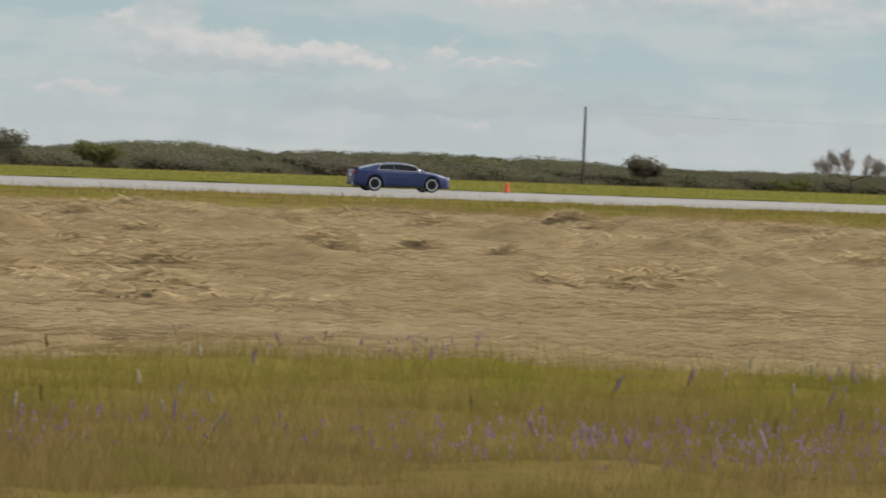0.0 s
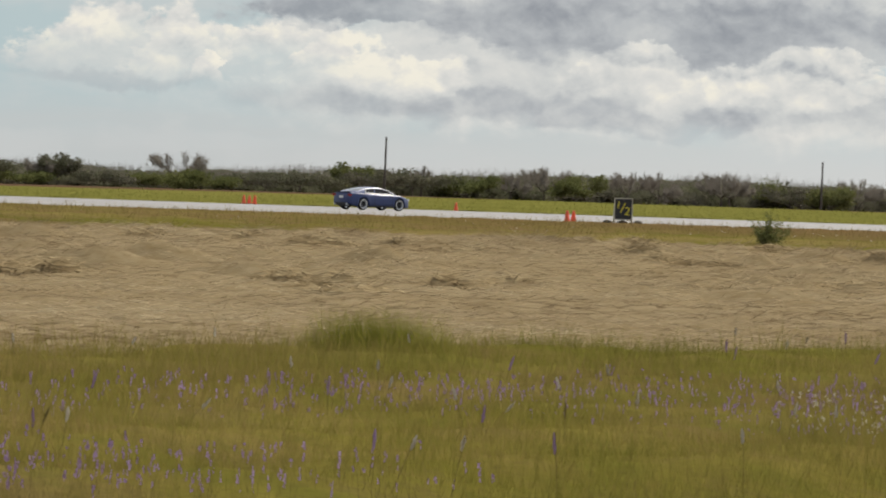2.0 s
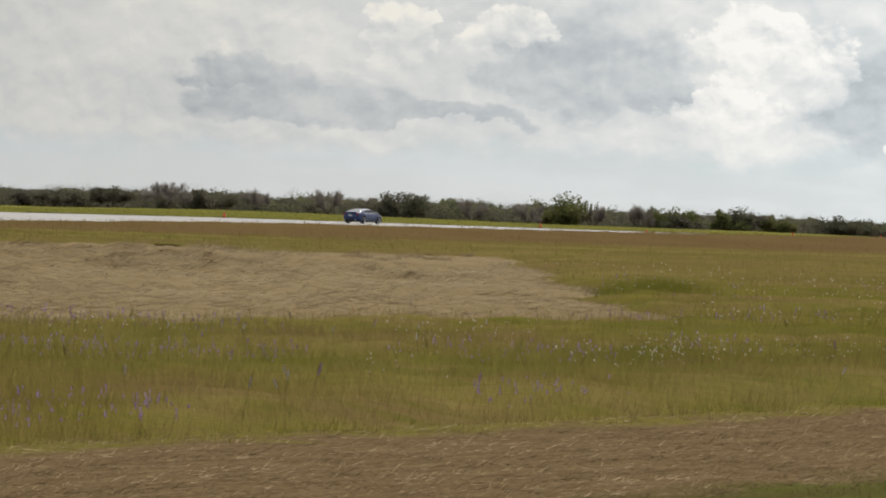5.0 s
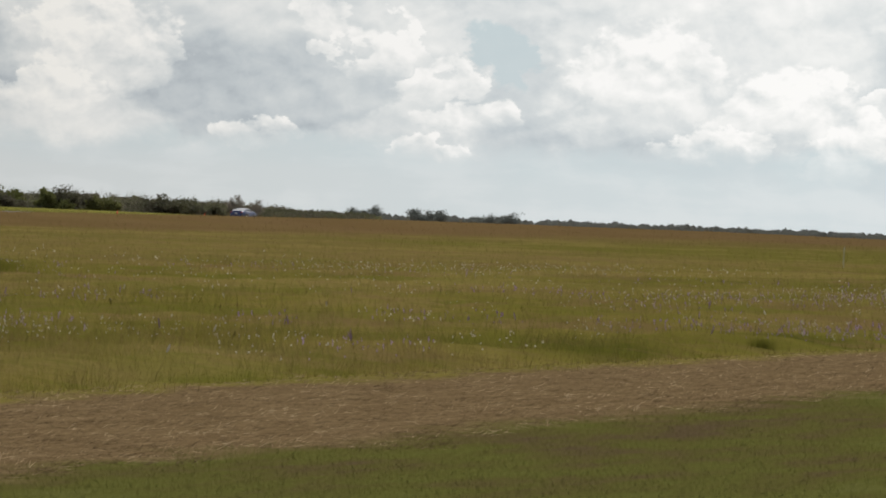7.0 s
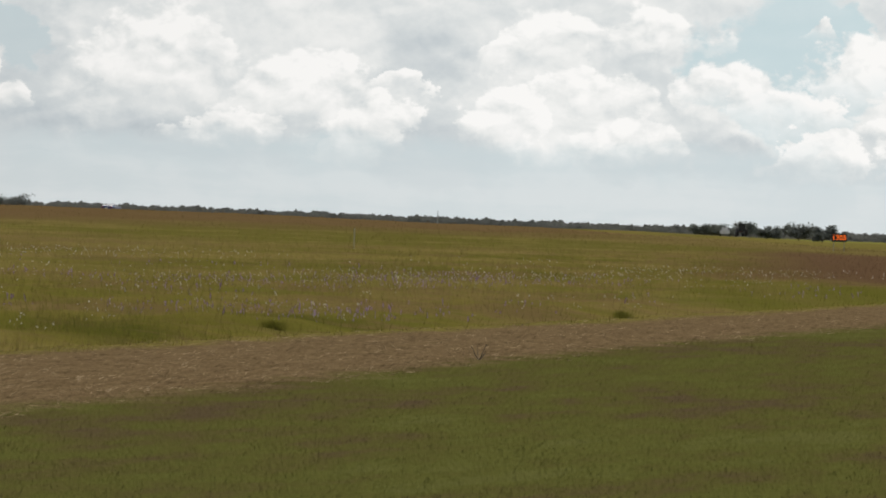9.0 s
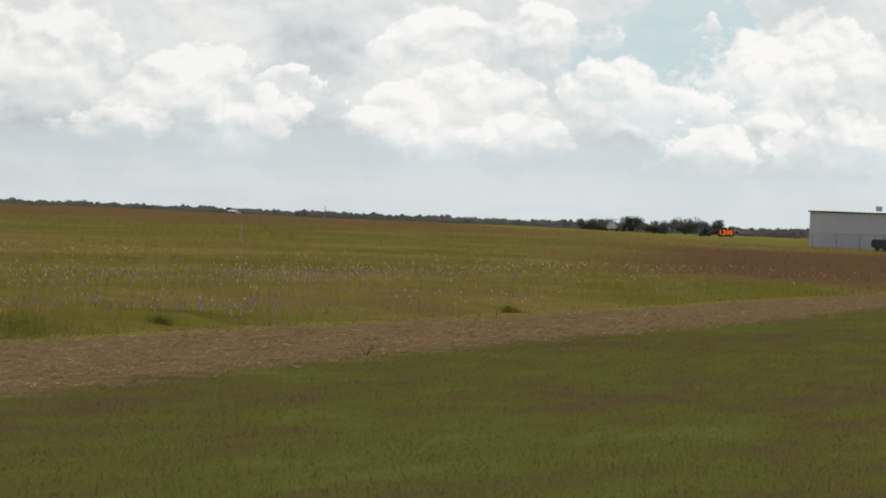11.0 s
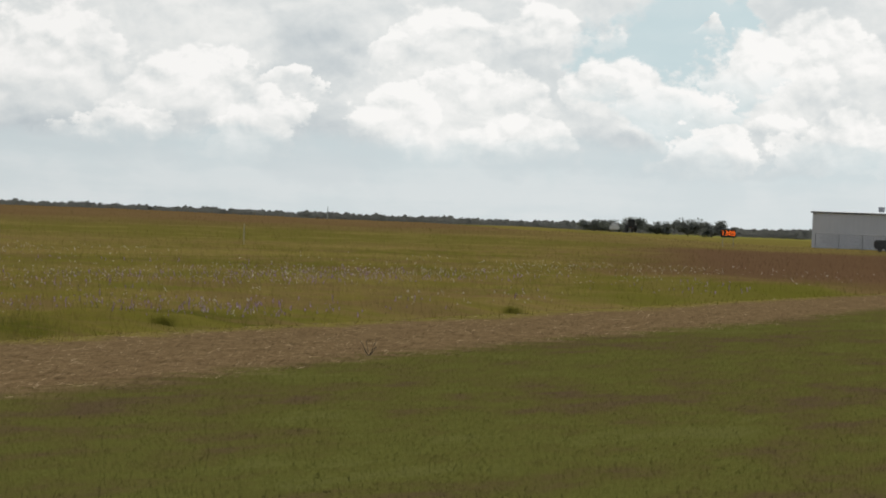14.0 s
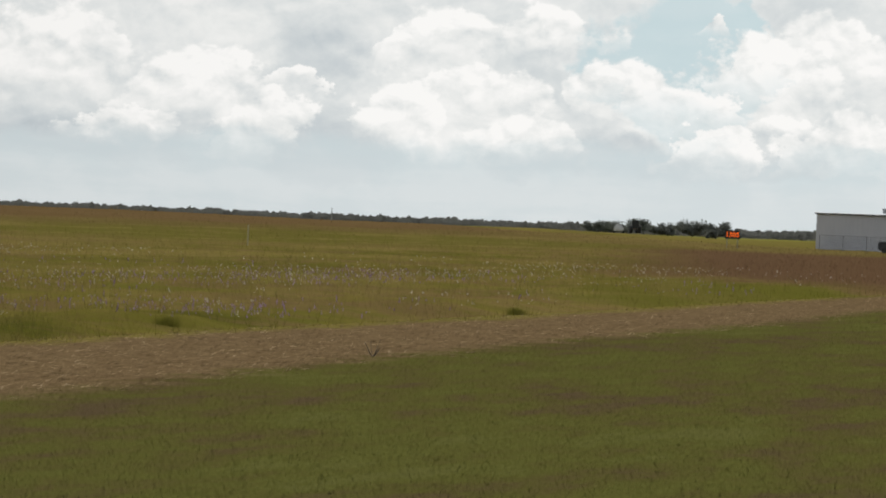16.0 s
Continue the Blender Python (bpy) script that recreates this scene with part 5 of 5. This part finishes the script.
def build_hangar():
    cladding = Nodes("grey ribbed cladding")
    p = cladding.own()
    col = cladding.ramp(cladding.math("MULTIPLY_ADD", cladding.noise(p, 0.3, 5.0), 0.6, cladding.math("MULTIPLY", cladding.noise(cladding.own((3, 3, 0.2)), 1.0), 0.4)), [(0.3, (0.60, 0.61, 0.62)), (0.7, (0.70, 0.70, 0.71))])
    cladding = cladding.principled(Base_Color=col, Roughness=0.55, Metallic=0.1)
    trim = plain("dark roof trim", (0.10, 0.11, 0.12), 0.5)
    steel = plain("fence steel", (0.16, 0.16, 0.16), 0.5, 0.5)
    r = 640.0
    a = radians(82.31)
    corner = Vector((r * math.sin(a), r * math.cos(a), 0))
    z0 = on_land(corner.x, corner.y)
    root = thing("hangar", "pale grey ribbed metal hangar at the field's edge", "hangar", at=(corner.x, corner.y, z0), turn=-83.2)
    high, long, deep = 1.2 + r * math.tan(radians(0.295)) - z0, 34.0, 24.0
    bm = bmesh.new()
    for x0 in np.arange(0, long, 0.5):  # ribbed sheets
        box(bm, x0 + 0.25, 0.06, high / 2, 0.42, 0.05, high)
    part("cladding", bm, cladding, root)
    tagged(root.children[0], kind="stuff")
    bm = bmesh.new()
    box(bm, long / 2, deep / 2 + 0.1, high / 2, long - 0.1, deep, high - 0.02)
    part("wall", bm, cladding, root)
    bm = bmesh.new()
    v = [bm.verts.new(c) for c in ((-0.3, -0.3, high), (long + 0.3, -0.3, high), (long + 0.3, deep + 0.4, high), (-0.3, deep + 0.4, high), (-0.3, deep / 2, high + 0.12), (long + 0.3, deep / 2, high + 0.12))]
    for f in ((0, 1, 5, 4), (3, 4, 5, 2), (0, 4, 3), (1, 2, 5), (0, 3, 2, 1)):
        bm.faces.new([v[i] for i in f])
    part("roof", bm, trim, root, "dark low-pitched roof")
    bm = bmesh.new()
    box(bm, long / 2, -0.16, high - 0.08, long + 0.5, 0.14, 0.18)
    part("eaves_trim", bm, trim, root, "dark eaves trim")
    bm = bmesh.new()
    tube(bm, (9.7, deep / 2, high + 0.3), (9.7, deep / 2, high + 1.0), 0.4, 0.5, 12)
    part("roof_vent", bm, cladding, root)
    # chain-link fence before it
    fence = thing("fence", "chain-link fence with grey steel posts before the hangar", "fence", at=(corner.x - 59.1, corner.y - 9.5, z0), turn=-83.2)
    for k in range(13):
        bm = bmesh.new()
        tube(bm, (k * 3.0 - 1, 0, 0), (k * 3.0 - 1, 0, 2.1), 0.045, 0.045, 6)
        part("post", bm, steel, fence)
    for z in (2.08, 0.25):
        bm = bmesh.new()
        tube(bm, (-1, 0, z), (35, 0, z), 0.022, 0.022, 5)
        part("rail", bm, steel, fence)
    bm = bmesh.new()
    for k in range(220):
        x = -1 + k * 0.163
        for s in (-1, 1):
            a0, b0 = Vector((x, 0, 0.2)), Vector((x + s * 1.9, 0, 2.05))
            if -1 < b0.x < 35:
                q = Vector((0.006, 0, 0))
                bm.faces.new([bm.verts.new(c) for c in (a0 - q, a0 + q, b0 + q, b0 - q)])
    part("mesh_wire", bm, steel, fence)
    tagged(fence.children[-1], kind="stuff")
    # a dark covered trailer parked at the fence
    black = plain("dark trailer paint", (0.03, 0.032, 0.036), 0.45)
    rubber = plain("trailer tyre", (0.02, 0.02, 0.02), 0.85)
    spot = fence.matrix_basis @ Vector((7.7, 3.0, 0))
    trailer = thing("trailer", "small dark box trailer parked by the hangar fence", "trailer", at=tuple(spot), turn=-83)
    bm = bmesh.new()
    box(bm, 0, 0, 0.95, 2.5, 1.5, 1.15, 0.18)
    part("box_body", bm, black, trailer)
    for dx in (-0.45, 0.45):
        for dy in (-0.7, 0.7):
            bm = bmesh.new()
            tube(bm, (dx, dy - 0.1, 0.32), (dx, dy + 0.1, 0.32), 0.32, 0.32, 14)
            part("wheel", bm, rubber, trailer)


build_woods()
build_trees()
build_poles()
build_cones()
build_marker()
build_tyres()
build_bush()
build_far_field()
build_hangar()


# ---- the blue coupe ----
def build_car():
    blue = Nodes("metallic blue paint")
    flake = blue.noise(blue.own(), 900.0, 2.0)
    dust = blue.noise(blue.own(), 2.5, 5.0)
    col = blue.mix(blue.math("MULTIPLY", flake, 0.6), (0.013, 0.028, 0.105), (0.026, 0.048, 0.155))
    blue = blue.principled(Base_Color=col, Roughness=blue.math("MULTIPLY_ADD", dust, 0.12, 0.36), Metallic=0.15, Specular_IOR_Level=0.4, Coat_Weight=0.4, Coat_Roughness=0.14)
    glass = Nodes("dark tinted glass")
    glass = glass.principled(Base_Color=glass.mix(glass.noise(glass.own(), 3.0), (0.008, 0.009, 0.010), (0.013, 0.014, 0.015)), Roughness=0.16, Specular_IOR_Level=0.35)
    chrome = plain("satin trim", (0.42, 0.43, 0.45), 0.45, 0.4, grain=0.05)
    silver = plain("silver mirror cap", (0.70, 0.71, 0.73), 0.25, 0.7, grain=0.03)
    alloy = plain("bright alloy lip", (0.72, 0.73, 0.75), 0.3, 0.75, grain=0.05)
    spoke_dark = plain("dark spokes", (0.035, 0.036, 0.04), 0.4, 0.6)
    rubber = plain("tyre", (0.022, 0.022, 0.023), 0.85)
    black = plain("black plastic", (0.018, 0.018, 0.02), 0.6)
    red = plain("tail lamp red", (0.30, 0.012, 0.015), 0.15, coat=0.8)
    lamp = plain("clear lamp", (0.65, 0.68, 0.72), 0.08, 0.2, coat=0.8)
    plate = plain("pale plate", (0.70, 0.70, 0.68), 0.5)
    root = thing("car", "metallic blue two-door coupe speeding along the runway", "car")
    FW, RW, WR, WZ = 1.40, -1.351, 0.345, 0.345

    xs = np.unique(np.concatenate([np.linspace(-2.32, 2.33, 94), [FW, RW]]))
    shoulder = lambda x: float(np.interp(x, [-2.32, -2.25, -1.9, -1.2, 0.0, 0.9, 1.5, 2.0, 2.22, 2.33], [0.80, 0.97, 1.00, 0.97, 0.92, 0.93, 0.87, 0.76, 0.67, 0.55]))
    half = lambda x: float(np.interp(x, [-2.32, -2.2, -1.8, -1.2, 0, 1.2, 1.8, 2.1, 2.25, 2.33], [0.70, 0.80, 0.90, 0.93, 0.92, 0.925, 0.90, 0.82, 0.72, 0.60]))

    def sill(x):
        z = float(np.interp(x, [-2.32, -2.1, -1.8, 1.9, 2.2, 2.33], [0.36, 0.26, 0.20, 0.18, 0.20, 0.30]))
        for w in (FW, RW):
            d = 0.385 ** 2 - (x - w) ** 2
            if d > 0:
                z = max(z, WZ + math.sqrt(d))
        return z

    def section(x):
        w, s, b = half(x), shoulder(x), sill(x)
        b = min(b, s - 0.08)
        mid = b + (s - b) * 0.55
        flare = 0.015 if any(abs(x - q) < 0.5 for q in (FW, RW)) else -0.012
        return [(w * 0.93, b), (w + flare * 0.5, b + 0.03), (w + flare, b + (s - b) * 0.3), (w, mid), (w * 0.985, s - 0.09 * (s - b)), (w * 0.93, s - 0.01), (w * 0.70, s + 0.035), (w * 0.35, s + 0.055), (0, s + 0.06)]

    bm = bmesh.new()
    rows = []
    for x in xs:
        right = [bm.verts.new((x, y, z)) for y, z in section(x)]
        left = [bm.verts.new((x, -y, z)) for y, z in section(x)[:-1]][::-1]
        rows.append(right + left)
    for a, b in zip(rows, rows[1:]):
        for i in range(len(a) - 1):
            bm.faces.new((a[i], a[i + 1], b[i + 1], b[i]))
    for r in (rows[0], rows[-1]):
        bm.faces.new(r)
    part("body", bm, blue, root, "metallic blue bodywork", smooth=True)
    bm = bmesh.new()
    box(bm, 0, 0, 0.40, 4.3, 1.34, 0.44, 0.1)
    part("underbody", bm, black, root, "black underside")

    # glasshouse: paint and glass cut from one curved shell
    tops = lambda x: float(np.interp(x, [-2.0, -1.75, -1.3, -0.85, -0.4, 0.0, 0.30, 0.55, 0.85, 1.12], [1.02, 1.11, 1.24, 1.325, 1.366, 1.366, 1.33, 1.26, 1.12, 0.965]))
    gx = np.linspace(-2.0, 1.12, 53)

    def shell(x):
        t = tops(x)
        b = min(shoulder(x) - 0.01, t - 0.02)
        k = max(0.02, (t - b) / 0.42)
        wb = half(x) * 0.90
        wr = wb - 0.20 * min(1, k)
        return [(wb, b), (wb - 0.03 * k, b + (t - b) * 0.14), (wr + 0.02 * k, t - 0.085 * k), (wr - 0.03, t - 0.045 * k), (wr * 0.75, t - 0.012 * k), (0, t)]

    shapes = {"roof": [], "side_window": [], "windscreen": [], "rear_window": []}
    pts = []
    for x in gx:
        h = shell(x)
        pts.append([(x, y, z) for y, z in h] + [(x, -y, z) for y, z in h[:-1]][::-1])
    for i in range(len(gx) - 1):
        x = (gx[i] + gx[i + 1]) / 2
        for j in range(10):
            quad = (pts[i][j], pts[i][j + 1], pts[i + 1][j + 1], pts[i + 1][j])
            side = j in (1, 8)
            middle = j in (3, 4, 5, 6)
            if side and -1.15 < x < 0.78 and not (-0.42 < x < -0.36):
                shapes["side_window"].append(quad)
            elif middle and x > 0.30:
                shapes["windscreen"].append(quad)
            elif middle and -1.78 < x < -0.92:
                shapes["rear_window"].append(quad)
            else:
                shapes["roof"].append(quad)
    for name, quads in shapes.items():
        for sign in ((1, -1) if name == "side_window" else (0,)):
            bm = bmesh.new()
            for q in quads:
                if sign and (q[0][1] + q[1][1]) * sign < 0:
                    continue
                bm.faces.new([bm.verts.new(c) for c in q])
            bmesh.ops.remove_doubles(bm, verts=bm.verts, dist=0.0005)
            part(name, bm, blue if name == "roof" else glass, root, "blue roof and pillars" if name == "roof" else "dark tinted glass", smooth=True)
    for s in (1, -1):  # bright line round the side windows
        bm = bmesh.new()
        line = [(x, s * (shell(x)[1][0] + 0.012), shell(x)[1][1] - 0.005) for x in np.linspace(-1.2, 0.85, 16)]
        arch = [(x, s * (shell(x)[2][0] + 0.012), shell(x)[2][1] + 0.005) for x in np.linspace(-1.05, 0.72, 16)]
        for a, b in list(zip(line, line[1:])) + list(zip(arch, arch[1:])) + [(line[0], arch[0]), (line[-1], arch[-1])]:
            tube(bm, a, b, 0.016, 0.016, 5)
        part("window_trim", bm, chrome, root, "bright window surround")
        bm = bmesh.new()
        bmesh.ops.create_icosphere(bm, subdivisions=2, radius=1, matrix=Matrix.Translation((0.72, s * 1.0, 1.0)) @ Matrix.Diagonal((0.10, 0.12, 0.08, 1)))
        tube(bm, (0.74, s * 0.86, 0.95), (0.72, s * 0.95, 0.98), 0.03, 0.03, 6)
        part("mirror", bm, silver, root, "silver door mirror", smooth=True)
        bm = bmesh.new()
        box(bm, -0.28, s * 0.918, 0.78, 0.2, 0.03, 0.03, 0.008)
        part("door_handle", bm, blue, root)
        for x in (0.83, -0.52):
            bm = bmesh.new()
            box(bm, x, s * 0.919, 0.56, 0.012, 0.012, 0.6)
            part("door_gap", bm, black, root)
        bm = bmesh.new()
        box(bm, 0.02, s * 0.905, 0.24, 2.0, 0.05, 0.09, 0.02)
        part("side_skirt", bm, black, root, "dark side skirt")
        bm = bmesh.new()
        box(bm, 2.13, s * 0.62, 0.67, 0.30, 0.36, 0.12, 0.04, Matrix.Rotation(radians(-s * 26), 4, "Z"))
        part("headlight", bm, lamp, root, "clear headlight")
        bm = bmesh.new()
        box(bm, -2.24, s * 0.62, 0.86, 0.20, 0.46, 0.14, 0.04, Matrix.Rotation(radians(s * 20), 4, "Z"))
        part("tail_light", bm, red, root, "red tail light")
        bm = bmesh.new()
        tube(bm, (-2.20, s * 0.55, 0.32), (-2.38, s * 0.55, 0.32), 0.07, 0.07, 14)
        part("exhaust", bm, chrome, root, "bright exhaust tip")
    bm = bmesh.new()
    box(bm, -2.26, 0, 0.36, 0.16, 1.3, 0.18, 0.04)
    part("diffuser", bm, black, root, "black diffuser")
    bm = bmesh.new()
    box(bm, -2.17, 0, 1.045, 0.24, 1.36, 0.03, 0.012)
    for s in (-0.5, 0.5):
        box(bm, -2.14, s, 1.01, 0.1, 0.03, 0.06)
    part("spoiler", bm, black, root, "black boot spoiler")
    bm = bmesh.new()
    box(bm, -2.335, 0, 0.74, 0.02, 0.36, 0.14, 0.006)
    part("number_plate", bm, plate, root, "pale blank plate")
    bm = bmesh.new()
    box(bm, 2.30, 0, 0.46, 0.08, 0.86, 0.34, 0.04)
    part("grille", bm, black, root, "black grille")
    bm = bmesh.new()
    box(bm, 2.26, 0, 0.22, 0.16, 1.5, 0.05, 0.02)
    part("front_lip", bm, black, root, "black front lip")

    # wheels: tyre, rim with a bright lip, five twin spokes
    def lathe(bm, prof, n=40):
        rings = [[bm.verts.new((r * math.cos(6.28319 * i / n), y, r * math.sin(6.28319 * i / n))) for r, y in prof] for i in range(n)]
        for i in range(n):
            for j in range(len(prof) - 1):
                bm.faces.new((rings[i][j], rings[(i + 1) % n][j], rings[(i + 1) % n][j + 1], rings[i][j + 1]))
        return bm

    wheels = []
    for x, s in product((FW, RW), (1, -1)):
        hub = new("wheel")
        hub.parent = root
        hub.location = (x, s * 0.79, WZ)
        tyre = part("tyre", lathe(bmesh.new(), [(0.262, -0.125), (0.33, -0.13), (WR, -0.10), (WR, 0.10), (0.33, 0.13), (0.262, 0.125)]), rubber, hub, "black tyre", smooth=True)
        part("rim", lathe(bmesh.new(), [(0.272, s * 0.128), (0.258, s * 0.132), (0.222, s * 0.115), (0.215, s * 0.02), (0.215, -s * 0.1)]), alloy, hub, "bright alloy rim lip", smooth=True)
        bm = bmesh.new()
        tube(bm, (0, s * 0.02, 0), (0, s * 0.03, 0), 0.19, 0.19, 24)
        part("brake_disc", bm, plain("brake disc", (0.05, 0.05, 0.055), 0.6, 0.5), hub)
        for k in range(5):
            bm = bmesh.new()
            for off in (-0.16, 0.16):
                a = k * 1.2566 + off
                tube(bm, (0.04 * math.cos(a), s * 0.095, 0.04 * math.sin(a)), (0.232 * math.cos(a), s * 0.11, 0.232 * math.sin(a)), 0.018, 0.014, 6)
            part("spoke", bm, spoke_dark, hub, "dark twin spoke")
        wheels.append(hub)
    return root, wheels


car, car_wheels = build_car()


def motions():
    rows = [(0.0, 52.2), (0.5, 81.1), (1.0, 110.4), (1.5, 140.2), (2.0, 170.3), (2.5, 200.8), (3.0, 231.6), (3.2, 244.0), (4.2, 309.5), (5.3, 384.2), (5.5, 397.4), (6.2, 444.5), (7.0, 497.9), (8.0, 566.0), (9.0, 635.9), (10.0, 704.0), (12.0, 836.0), (14.0, 960.0), (16.0, 1070.0)]
    when, where = zip(*rows)
    steps = sorted(set(when) | {round(0.25 * k, 2) for k in range(65)})
    path = []
    for t in steps:
        x = float(np.interp(t, when, where))
        slope = (float(runway_height(x + 1)) - float(runway_height(x - 1))) / 2
        path.append((t, pose(x, LANE, float(runway_height(x)) + 0.022, 0, -math.degrees(math.atan(slope)), 0)))
    walk(car, path)
    for hub in car_wheels:  # the wheels turn forwards
        spot = hub.location.copy()
        walk(hub, [(0.1 * k, pose(*spot, 0, 80 * k % 360, 0)) for k in range(161)])


motions()
